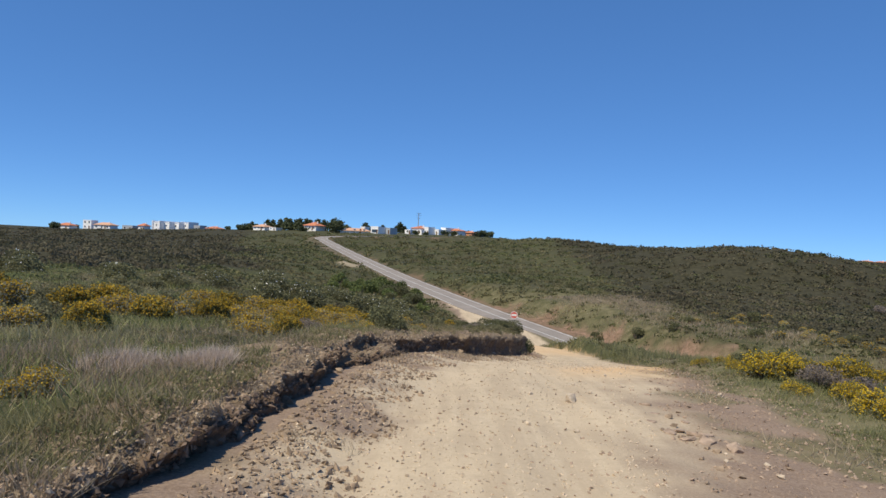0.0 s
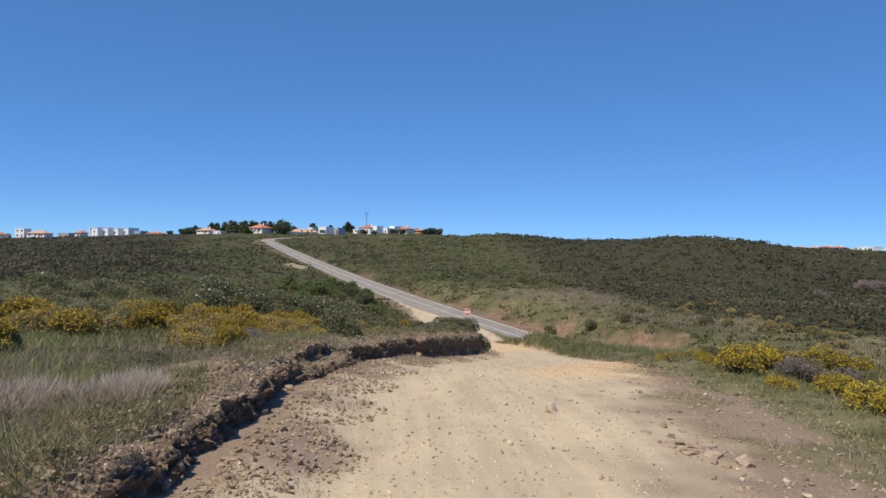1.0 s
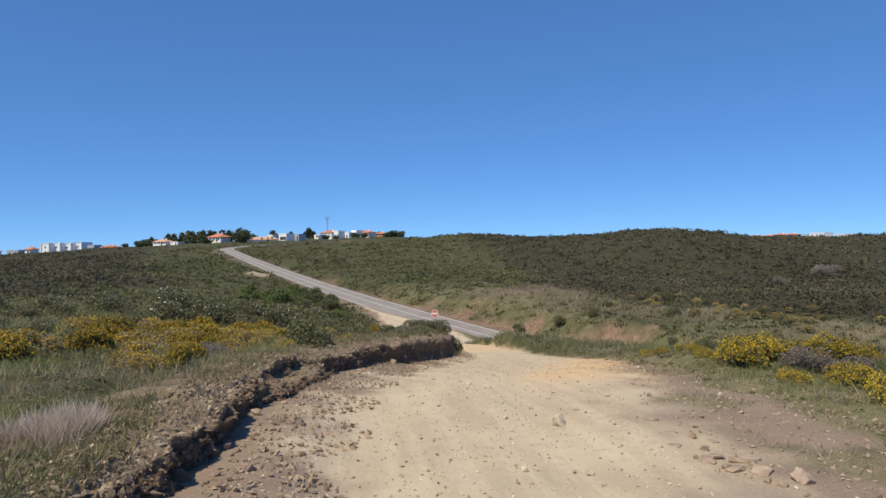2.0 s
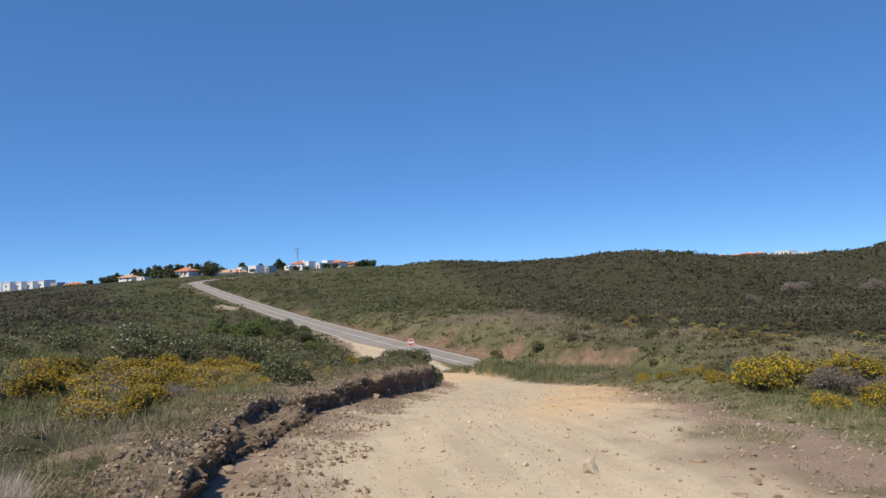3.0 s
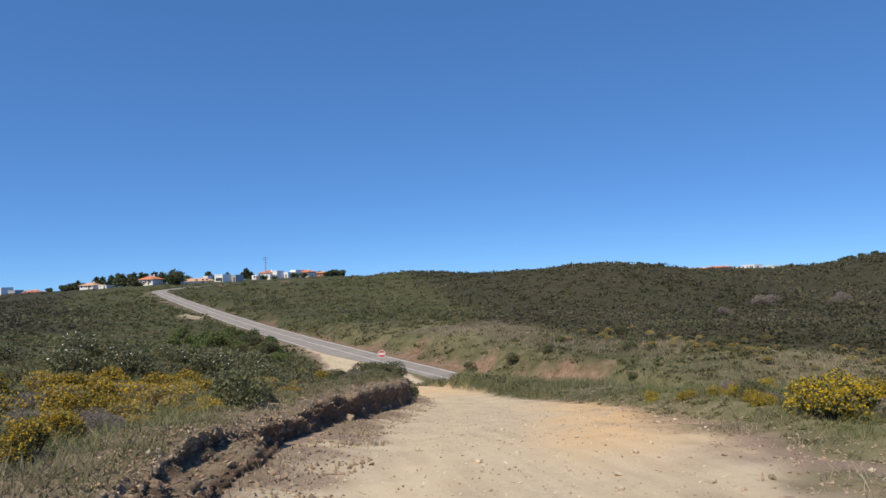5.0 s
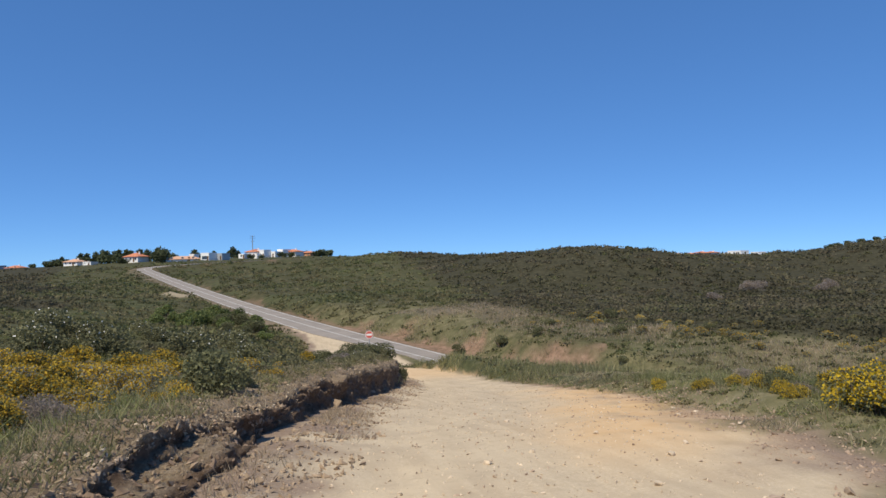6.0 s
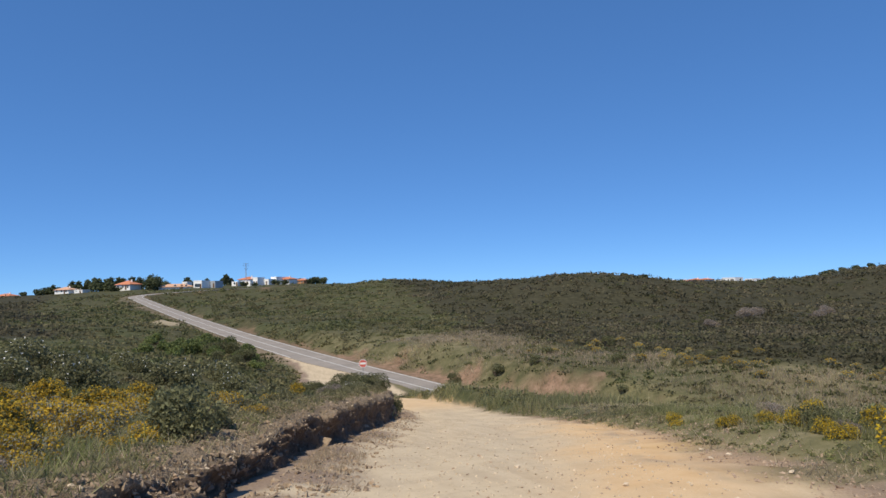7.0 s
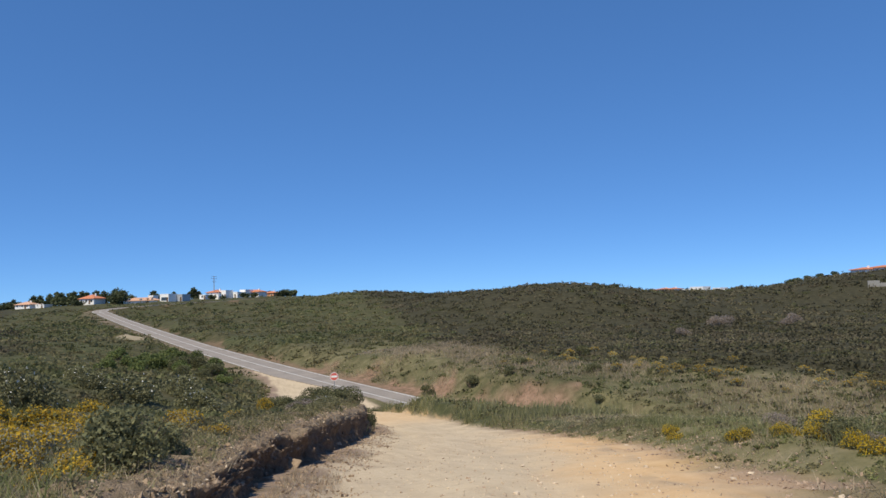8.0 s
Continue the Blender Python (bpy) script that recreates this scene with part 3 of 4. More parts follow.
    rows = [np.column_stack((xy + side * np.reshape(o, (-1, 1)), h + l)) for o, l in ((lo, lift - thick), (lo, lift), (hi, lift), (hi, lift - thick))]
    n = len(xy)
    v = np.concatenate(rows)
    k = np.arange(n - 1)
    f = np.concatenate([np.stack((k + a * n, k + 1 + a * n, k + 1 + (a + 1) * n, k + (a + 1) * n), 1) for a in range(3)])
    return raw_mesh(name, v, f[:, ::-1], mat)


tagged(new("road", strip("road", ROAD_NEAR, ROAD_HALF, 0.0, ASPHALT, thick=0.3)), "worn grey asphalt road climbing straight to the village", "road", kind="structure")
for lo, hi, what in ((2.82, 2.96, "solid white edge line on the asphalt road"), (-1.66, -1.54, "worn white edge line on the asphalt road"), (0.62, 0.74, "faded white centre line on the asphalt road")):
    s0 = 30.0 if lo < -1 else -130.0
    tagged(new("road_line", strip("road_line", lo, hi, 0.006, PAINT, s0)), what, "road marking", "lines on the road", "structure")


# ---- plants ----
def shrub_cloud(gen, n, wide, tall, leaf, lumps=9, low=0.05):
    """Leaf places of one bush, over several rounded lumps."""
    c = dome_shell(lumps, gen, 0.1) * np.array((wide * 0.55, wide * 0.55, tall * 0.55))
    c[:, 2] += low
    r = gen.uniform(0.28, 0.48, lumps) * wide
    pick = gen.integers(0, lumps, n)
    d = dome_shell(n, gen, -0.5)
    p = c[pick] + d * (r[pick] * gen.uniform(0.7, 1.08, n))[:, None] * np.array((1, 1, 0.85 * min(1.0, tall / wide)))
    p[:, 2] = np.maximum(p[:, 2], 0.01)
    return p


def stems_bm(gen, wide, tall, count=7):
    bm = bmesh.new()
    for _ in range(count):
        a = gen.uniform(0, 6.28)
        r = wide * gen.uniform(0.3, 0.75)
        tube_bm((0.04 * math.cos(a), 0.04 * math.sin(a), -0.1), (r * math.cos(a), r * math.sin(a), tall * gen.uniform(0.45, 0.75)), 0.014, 0.004, 5, bm)
    return bm


def bush(name, gen, wide, tall, leaves, leaf, mat, label, category, flowers=0, petal=None, petal_size=0.03):
    ob = empty(name, Matrix())
    p = shrub_cloud(gen, leaves, wide, tall, leaf)
    v, f = leaf_tris(p, gen.uniform(0.7, 1.4, leaves) * leaf, gen)
    part("foliage", raw_mesh("foliage", v, f, mat, False, np.full(len(v), gen.uniform(0, 0.5))), ob)
    part("woody_base", from_bm("woody_base", stems_bm(gen, wide, tall), BARK), ob, "brown woody stems")
    if flowers:
        order = np.argsort(-(p[:, 2] / tall + gen.uniform(0, 1.2 if petal is WHITE_PETAL else 0.65, leaves)))
        top = p[order][: max(flowers, leaves // 3 if petal is WHITE_PETAL else 1)]
        top = top[gen.integers(0, len(top), flowers)] * 1.03 + gen.normal(size=(flowers, 3)) * 0.02
        top[:, 2] = np.maximum(top[:, 2], 0.02)
        v, f = leaf_tris(top, gen.uniform(0.7, 1.4, flowers) * petal_size, gen, stretch=1.2)
        part("blossom", raw_mesh("blossom", v, f, petal or PETAL, False, np.full(len(v), gen.uniform(0, 0.6))), ob, "white papery flowers" if petal is WHITE_PETAL else "small yellow flowers")
    return tagged(ob, label, category)


def set_down(source, places, group, gen, sink=0.04):
    """Stands the source at the first place and copies at the others; each place is x, y, scale."""
    for k, (x, y, size) in enumerate(places):
        m = Matrix.LocRotScale((x, y, float(ground_z(x, y)[0]) - sink), Euler((gen.uniform(-0.06, 0.06), gen.uniform(-0.06, 0.06), gen.uniform(0, 6.28))), (size * gen.uniform(0.9, 1.15), size * gen.uniform(0.9, 1.15), size * gen.uniform(0.85, 1.1)))
        if k:
            copy_thing(source, m)
        else:
            tagged(source, group=group)
    if places:
        x, y, size = places[0]
        source.matrix_basis = Matrix.LocRotScale((x, y, float(ground_z(x, y)[0]) - sink), None, (size, size, size))


pg = np.random.default_rng(21)
# gorse on the field above the bank: x, y, size
LEFT_GORSE = [(-6.6, 12.6, 0.8), (-5.9, 12.9, 0.8), (-5.0, 12.2, 0.8), (-5.6, 9.3, 0.55), (-4.8, 9.6, 0.6), (-4.2, 14.6, 0.9), (-4.5, 13.9, 0.7), (-3.9, 17.6, 0.8), (-3.0, 19.6, 0.85), (-2.2, 18.8, 0.7), (-2.9, 15.0, 0.8), (-2.8, 10.9, 0.55), (-2.4, 10.9, 0.5), (-3.1, 5.4, 0.4), (-1.42, 14.1, 0.5), (-7.6, 12.2, 0.9), (-8.5, 13.2, 1.0)]
MORE_GORSE = [(-4.4, 21.8, 1.0), (-3.2, 21.2, 0.8), (-3.6, 16.2, 0.8), (-5.2, 17.0, 0.9), (-6.4, 19.0, 1.0), (-0.55, 18.2, 0.4), (-1.3, 22.4, 0.6), (-2.3, 17.4, 0.7), (-3.9, 19.2, 0.9), (-2.6, 14.2, 0.5), (-9.6, 15.0, 0.9), (-7.5, 16.4, 0.8), (-1.7, 14.3, 0.3), (-2.4, 16.2, 0.8), (-3.4, 17.8, 0.9), (-4.8, 15.6, 0.8), (-5.4, 14.0, 0.8), (-6.3, 13.6, 0.9), (-4.4, 18.8, 0.9), (-5.2, 20.4, 0.9), (-2.0, 20.6, 0.7), (-2.9, 22.6, 0.8), (-1.1, 19.8, 0.6), (-3.3, 12.2, 0.6), (-7.0, 14.8, 0.9), (-2.2, 15.4, 0.6), (-2.9, 16.6, 0.8), (-2.0, 18.0, 0.7), (-2.7, 18.6, 0.7), (-1.0, 21.0, 0.5), (-3.4, 15.2, 0.7), (-2.25, 13.4, 0.55), (-1.5, 14.9, 0.45), (0.4, 28.4, 0.6), (-0.3, 25.4, 0.55), (-2.9, 13.0, 0.5), (-2.6, 12.4, 0.4), (-2.05, 12.7, 0.35)]
RIGHT_GORSE = [(5.65, 12.2, 0.8), (6.05, 12.6, 0.85), (5.75, 13.7, 0.4), (6.1, 14.6, 0.45), (5.65, 13.4, 0.4), (5.9, 15.7, 0.4), (6.05, 15.1, 0.36), (6.3, 15.4, 0.32), (6.55, 18.1, 0.32), (6.8, 18.6, 0.38), (6.1, 10.35, 0.55), (6.35, 10.9, 0.5), (5.65, 9.0, 0.6), (5.95, 9.5, 0.55), (5.34, 10.5, 0.42), (6.5, 12.9, 0.7), (7.2, 12.4, 0.7), (6.7, 14.0, 0.5), (7.5, 13.6, 0.65), (8.2, 13.0, 0.7), (8.0, 16.6, 0.5)]
gorse_a = bush("gorse_bush", pg, 0.62, 0.72, 2800, 0.032, LEAF_GORSE, "rounded gorse bush thick with yellow flowers", "bush", 2100, PETAL_OLD, 0.034)
set_down(gorse_a, LEFT_GORSE[::2] + MORE_GORSE[::3], "gorse bushes", pg)
gorse_b = bush("gorse_bush", pg, 0.70, 0.60, 2800, 0.032, LEAF_GORSE, "spreading gorse bush with yellow flowers over green twigs", "bush", 1800, PETAL_OLD, 0.034)
set_down(gorse_b, LEFT_GORSE[1::2] + MORE_GORSE[1::3] + MORE_GORSE[2::3], "gorse bushes", pg)
gorse_d = bush("gorse_bush", pg, 0.68, 0.80, 2800, 0.032, LEAF_GORSE, "gorse bush with lemon yellow flowers by the road verge", "bush", 2300, PETAL, 0.034)
set_down(gorse_d, [(x, y, size * (0.95 if y < 13 else 0.8)) for x, y, size in RIGHT_GORSE], "gorse bushes by the verge", pg)

gorse_c = bush("gorse_bush", pg, 0.75, 0.60, 700, 0.075, LEAF_GORSE, "gorse bush with yellow flowers on the open slope", "bush", 300, PETAL_OLD, 0.065)
set_down(gorse_c, [(float(np.interp(b, (40, 46, 53, 69, 100), (46, 38, 33, 28.5, 27)) + a), float(b), float(pg.uniform(0.55, 1.1))) for a, b in zip(pg.normal(1.0, 2.4, 46), pg.uniform(42, 74, 46))], "gorse bushes on the slope", pg)
shrub_a = bush("shrub", pg, 0.60, 0.70, 3200, 0.032, LEAF_SHRUB, "dark green evergreen shrub on the heath", "shrub")
set_down(shrub_a, [(-1.15, 14.8, 0.9), (-1.0, 15.5, 0.65), (2.6, 31.5, 1.1), (3.4, 33.5, 1.2), (4.0, 35.0, 1.1), (1.6, 30.5, 0.8), (2.2, 33.8, 1.0), (0.9, 29.5, 0.8), (6.1, 14.3, 0.55), (6.6, 12.9, 0.6), (3.0, 36.5, 1.1), (9.0, 58.5, 1.7), (10.4, 57.8, 1.3), (4.4, 36.6, 1.1), (3.6, 36.0, 1.0), (3.9, 33.9, 0.8), (2.9, 32.4, 0.8), (1.2, 27.6, 0.6), (0.6, 25.8, 0.5), (-3.0, 79.0, 2.2), (-4.4, 83.0, 2.4), (-5.2, 74.0, 1.6), (18.5, 66.0, 1.6), (21.0, 63.0, 1.2), (-6.0, 80.0, 2.0), (-5.6, 86.0, 2.2), (-3.6, 75.0, 1.4), (-7.4, 90.0, 2.4), (-2.6, 83.4, 1.6), (-8.0, 84.0, 2.0), (15.6, 70.0, 1.5), (27.0, 60.0, 1.3), (24.0, 68.0, 1.2), (31.0, 70.0, 1.6), (23.0, 52.0, 1.0), (34.0, 58.0, 1.2), (19.5, 56.0, 1.0)], "dark shrubs", pg)
shrub_g = bush("green_shrub", pg, 0.62, 0.72, 1500, 0.05, LEAF_FRESH, "fresh green shrub on the slope beside the asphalt road", "shrub")
set_down(shrub_g, [(-6.4, 84.0, 3.0), (-4.9, 86.5, 2.8), (-8.2, 82.0, 2.6), (-3.6, 89.0, 2.4), (-3.0, 80.5, 2.2), (-9.8, 85.0, 2.4), (-7.4, 92.0, 2.6), (-10.4, 93.0, 2.4), (-5.6, 78.0, 2.0), (-11.8, 88.0, 2.2), (-2.0, 77.0, 1.6), (-9.0, 76.0, 1.8), (-12.6, 80.0, 2.0), (-8.6, 99.0, 2.6), (-14.0, 97.0, 2.2)], "green shrubs on the slope", pg)
shrub_b = bush("cistus_shrub", pg, 0.75, 0.68, 2600, 0.042, LEAF_CISTUS, "dull green shrub dotted with white flowers", "shrub", 48, WHITE_PETAL, 0.04)
cistus = [(-9.6, 25.0), (-8.2, 26.4), (-6.7, 28.2), (-5.4, 27.5), (-7.6, 30.8), (-11.0, 24.0), (-12.4, 26.5), (-4.2, 29.6), (-9.4, 29.0), (-3.0, 27.6), (-1.4, 29.0), (-5.0, 32.0), (-13.6, 23.0), (-15.0, 25.0), (-2.0, 31.5), (-6.0, 24.6), (-4.6, 25.0), (3.3, 34.4)] + [(float(bank_foot(y)) - d, y) for y, d in ((28.0, 1.2), (30.6, 1.3))]
set_down(shrub_b, [(x, y, float(pg.uniform(0.8, 1.25)) * (0.6 if x > 0 else 1.0)) for x, y in cistus], "white-flowered shrubs", pg)
dry = bush("dry_shrub", pg, 0.55, 0.55, 3000, 0.022, LEAF_DRY, "leafless grey-mauve shrub among the gorse", "shrub")
set_down(dry, [(6.4, 11.7, 0.85), (6.7, 11.3, 0.8), (6.1, 13.9, 0.45), (1.2, 27.2, 0.7), (1.75, 28.6, 0.7), (2.15, 30.0, 0.8), (-3.4, 14.0, 0.7), (-3.2, 17.0, 0.7), (-5.0, 14.8, 0.7), (-2.3, 12.6, 0.5), (-1.9, 20.4, 0.7), (7.5, 16.8, 0.6), (78.0, 112.0, 4.0), (84.0, 118.0, 3.2), (92.0, 112.0, 3.0), (101.0, 120.0, 3.4), (60.0, 96.0, 2.4), (3.1, 33.0, 0.8), (3.4, 34.2, 0.9), (3.9, 36.0, 0.9), (2.6, 31.8, 0.8), (2.2, 29.6, 0.9), (1.3, 26.8, 0.7), (-2.6, 13.2, 0.6), (-6.6, 11.4, 0.5), (-2.0, 17.6, 0.6), (-4.4, 16.6, 0.8), (-6.0, 15.4, 0.8)], "grey-mauve shrubs", pg)


sage = bush("sage_shrub", pg, 0.50, 0.45, 1300, 0.03, LEAF_CISTUS, "low grey-green shrub in the field of gorse", "shrub")
sx, sy = pg.uniform(-10, -1.6, 70), pg.uniform(8.5, 25, 70)
set_down(sage, [(float(a), float(b), float(pg.uniform(0.5, 1.1))) for a, b in zip(sx, sy) if a < bank_foot(b) - 1.2 and not (a > -4.9 and b < 21.5)] + [(float(bank_foot(b)) - d, b, size) for b, d, size in ((25.2, 1.1, 0.7), (26.4, 1.0, 0.8), (27.4, 1.0, 0.8), (28.6, 1.0, 0.9), (29.7, 0.98, 0.9), (30.5, 0.98, 0.95), (31.4, 1.0, 1.0), (32.2, 1.0, 1.0), (33.2, 1.0, 0.9), (29.2, 1.7, 0.8), (31.2, 1.8, 0.8))] + [(float(bank_foot(b)) - float(pg.uniform(1.05, 2.6)), float(b), float(pg.uniform(0.4, 0.75))) for b in pg.uniform(16.5, 29, 26)], "grey-green shrubs", pg)


def scatter(n, gen, x0, x1, y0, y1, gap=0.0, top=99.0, thin=None):
    x, y = gen.uniform(x0, x1, n), gen.uniform(y0, y1, n)
    z, pale, bare, och, free = land(x, y)
    ok = (free > gap) & (free < top)
    if thin is not None:
        ok &= gen.random(n) < thin(x, y, bare)
    return np.stack((x, y, z), 1)[ok]


def blades(name, at, tall, width, lean, gen, mat, label, category, tones):
    n = len(at)
    a = gen.uniform(0, 6.28, n)
    side = np.stack((np.cos(a), np.sin(a), np.zeros(n)), 1) * (width * gen.uniform(0.6, 1.3, n))[:, None]
    h = tall * gen.uniform(0.5, 1.3, n)
    tip = at + np.stack((gen.normal(size=n) * lean * h, gen.normal(size=n) * lean * h, h), 1)
    low = at - np.array((0, 0, 0.02))
    v = np.stack((low - side, low + side, tip), 1).reshape(-1, 3)
    me = raw_mesh(name, v, np.arange(n * 3).reshape(-1, 3), mat, False, np.repeat(tones, 3))
    return tagged(new(name, me), label, category, kind="stuff")


gg = np.random.default_rng(5)
patchy = lambda x, y, bare: np.clip(0.55 + 1.6 * fbm(x, y, 1.6), 0.05, 1) * (1 - 0.9 * bare)
at = scatter(185000, gg, -14, -1, 1.0, 27, 0.5, 99, patchy)
blades("grass", at, 0.09 + 0.12 * np.clip(fbm(at[:, 0], at[:, 1], 1.2) + 0.5, 0, 1), 0.006, 0.6, gg, GRASS, "rough green grass over the field above the bank", "grass", np.clip(0.25 + 1.5 * fbm(at[:, 0], at[:, 1], 3.0), 0, 1))
at = scatter(42000, gg, -12, 0, 1.0, 24, 0.35, 99, lambda x, y, b: np.clip(0.35 - 2.0 * fbm(x + 50, y, 1.4), 0.02, 1))
blades("dry_grass", at, 0.15, 0.004, 0.6, gg, STRAW, "thin straw-coloured dry grass on the field", "grass", gg.random(len(at)) * 0.6)
at = scatter(75000, gg, 4, 16, 3.0, 34, -0.2, 9, patchy)
blades("grass", at, 0.09 + 0 * at[:, 0], 0.006, 0.8, gg, GRASS, "tufted green grass beyond the road shoulder", "grass", np.clip(0.6 + 1.5 * fbm(at[:, 0], at[:, 1], 2.0), 0, 1))
at = scatter(70000, gg, 3, 14, 3.0, 34, -1.9, 6, lambda x, y, b: np.clip(0.15 + 3.0 * fbm(x + 70, y * 1.8, 1.3), 0.0, 1) * (x > pale_edge(y) + 0.7))
blades("dry_grass", at, 0.10, 0.006, 1.1, gg, STRAW, "flattened dry grass along the road shoulder", "grass", gg.random(len(at)) * 0.6)
at = scatter(46000, gg, 3, 14, 28, 75, -0.2, 6, patchy)
blades("grass", at, 0.40 + 0 * at[:, 0], 0.014, 0.35, gg, GRASS, "long grass between the dirt road and the asphalt", "grass", 0.2 + 0.5 * gg.random(len(at)))
at = on_bank(9000, gg, 0.0, 0.42)
at = at[fbm(at[:, 0], at[:, 1] + 70, 0.7) > -0.02]
blades("dry_grass", at, 0.12, 0.004, 0.7, gg, STRAW, "dry grass hanging over the lip of the bank", "grass", gg.random(len(at)))
at = on_bank(2400, gg, 0.0, 0.24)
at = at[gg.random(len(at)) < 0.10 + 0.9 * smooth(11, 19, at[:, 1])]
big = gg.uniform(0.04, 0.11, len(at)) * (0.8 + 0.03 * at[:, 1])
tagged(new("bank_plants", clump_mesh("bank_plants", at - np.array((0, 0, 0.02)), big, big * 1.1, 50, 0.10 * big + 0.006, gg, GRASS_TUFT, gg.random(len(at)))), "small grey-green plants rooted along the bank top", "plants", kind="stuff")
ty = gg.uniform(3, 26, 8000)
tx = foot_line(bank_foot(ty), ty) + 0.08 + 0.65 * gg.random(8000) ** 1.6
ok = fbm(tx, ty, 1.1) > 0.14
at = np.stack((tx, ty, ground_z(tx, ty)), 1)[ok]
blades("dry_grass", at, 0.09, 0.004, 0.7, gg, STRAW, "tufts of dry grass at the foot of the bank", "grass", gg.random(len(at)))
at = on_bank(20000, gg, 0.0, 0.30)
at = at[(fbm(at[:, 0], at[:, 1] + 20, 0.8) + 0.25 * smooth(9, 16, at[:, 1])) > 0.05]
blades("weeds", at, 0.085, 0.006, 0.9, gg, GRASS_TUFT, "small green weeds on the crumbled bank", "weeds", gg.random(len(at)) * 0.5)
at = scatter(120000, gg, 8, 40, 30, 95, 0.5, 99, lambda x, y, b: np.clip(0.4 + 1.5 * fbm(x, y, 6.0), 0.05, 1) * (x > 30 - 0.25 * y) * (1 - dark_heath(x, y)))
blades("meadow_grass", at, 0.34, 0.02, 0.5, gg, STRAW, "pale dry meadow grass beyond the asphalt road", "grass", gg.random(len(at)))
tuft_y = np.repeat(gg.uniform(7, 22, 60), 80)
tuft_x = np.repeat(gg.uniform(0.1, 1.5, 60), 80) + bare_edge(tuft_y)
tx, ty = tuft_x + gg.normal(size=4800) * 0.12, tuft_y + gg.normal(size=4800) * 0.12
at = np.stack((tx, ty, ground_z(tx, ty)), 1)
blades("grass", at, 0.12 + 0.12 * smooth(11, 14, ty), 0.004, 0.5, gg, GRASS, "tall pale green grass tufts on the verge", "grass", gg.random(len(at)) * 0.5)
bx, by = gg.uniform(-4.2, -1.75, 6500), gg.uniform(5.2, 8.0, 6500)
ok = (fbm(bx, by, 1.3) > -0.05) & (bx < bank_foot(by) - 0.9)
at = np.stack((bx, by, ground_z(bx, by)), 1)[ok]
blades("dry_grass", at, 0.15, 0.0045, 0.5, gg, STRAW, "brownish seeding grass on the field above the bank", "grass", 0.5 + 0.5 * gg.random(len(at)))
# mauve feathery grass
px = np.clip(gg.normal(size=11000), -1.9, 1.7) * 0.48 - 2.3
py = 7.0 + (px + 2.2) * 0.75 + gg.normal(size=11000) * 0.22
at = np.stack((px, py, ground_z(px, py)), 1)[(px < -1.7) & (fbm(px, py, 0.5) > -0.12)]
blades("feather_grass", at, 0.15 + 0.10 * np.clip(fbm(at[:, 0] + 5, at[:, 1], 0.6), -0.5, 0.5), 0.0045, 0.5, gg, MAUVE, "feathery mauve seeding grass on the bank field", "grass", gg.random(len(at)) * 0.7)


# low scrub close by, and the heath on the hills
def heath(name, n, gen, r0, r1, a0, a1, rad, leaves, leaf, label, mat=LEAF_HILL, gap=0.8, dark=None, grow=0.25):
    r = r0 * (r1 / r0) ** gen.random(n)
    a = np.radians(gen.uniform(a0, a1, n))
    x, y = r * np.sin(a), r * np.cos(a) + 4.0
    z, pale, bare, och, free = land(x, y)
    old = dark_heath(x, y)
    if dark is not None:
        z, keep = z, gen.random(n) < (old if dark else 1 - old)
    else:
        keep = np.ones(n, bool)
    cover = fbm(x, y, 16.0)
    keep &= (free > gap) & (gen.random(n) < np.clip(0.85 + 1.0 * cover + 0.4 * old, 0.2, 1) * (1 - 0.85 * bare))
    keep &= pale < 0.3
    keep &= gen.random(n) > 0.6 * smooth(9, 14, x + 0.25 * (y - 45)) * smooth(28, 38, y) * smooth(110, 80, y) * (1 - old)
    # the village keeps its ground clear
    keep &= ~((y > 330) & (np.abs(x + 40) < 90) & (gen.random(n) < 0.85))
    x, y, z, r = x[keep], y[keep], z[keep], r[keep]
    size = rad * gen.uniform(0.5, 1.4, len(x)) * (r / r0) ** grow
    tall = size * gen.uniform(0.45, 0.8, len(x))
    tone = np.clip(0.45 + 1.0 * fbm(x + 90, y, 9.0) + 0.9 * fbm(x + 30, y, 1.7) + gen.normal(size=len(x)) * 0.22, 0, 1)
    me = clump_mesh(name, np.stack((x, y, z - 0.4 * tall), 1), size, tall, leaves, leaf * (r / r0) ** 0.7, gen, mat, tone)
    return tagged(new(name, me), label, "scrub", kind="stuff")


hg = np.random.default_rng(11)
heath("low_scrub", 2600, hg, 9, 40, -58, 4, 0.22, 110, 0.030, "low olive scrub over the field above the bank", LEAF_SHRUB, 0.9)
heath("low_scrub", 900, hg, 9, 40, 18, 62, 0.20, 100, 0.030, "low olive scrub on the falling ground", LEAF_SHRUB, 0.7)
heath("weeds", 2400, hg, 3.2, 16, -72, -4, 0.085, 66, 0.011, "low green weeds and tussocks on the field above the bank", GRASS_TUFT, 0.6)
heath("weeds", 2600, hg, 5, 24, 18, 66, 0.085, 50, 0.013, "low tussocks beyond the road shoulder", GRASS_TUFT, -0.1)
heath("verge_grass", 3000, hg, 9, 30, 12, 42, 0.075, 40, 0.016, "tufted grass on the low verge of the dirt road", GRASS, -0.15)
heath("dark_shrubs", 2600, hg, 38, 260, -60, 34, 0.62, 60, 0.085, "darker evergreen shrubs standing out on the slopes", LEAF_SHRUB, 1.5, False, 0.4)
heath("green_scrub", 38000, hg, 30, 420, -60, 64, 0.42, 21, 0.105, "olive green scrub on the slopes beside the asphalt road", gap=0.5, dark=False, grow=0.55)
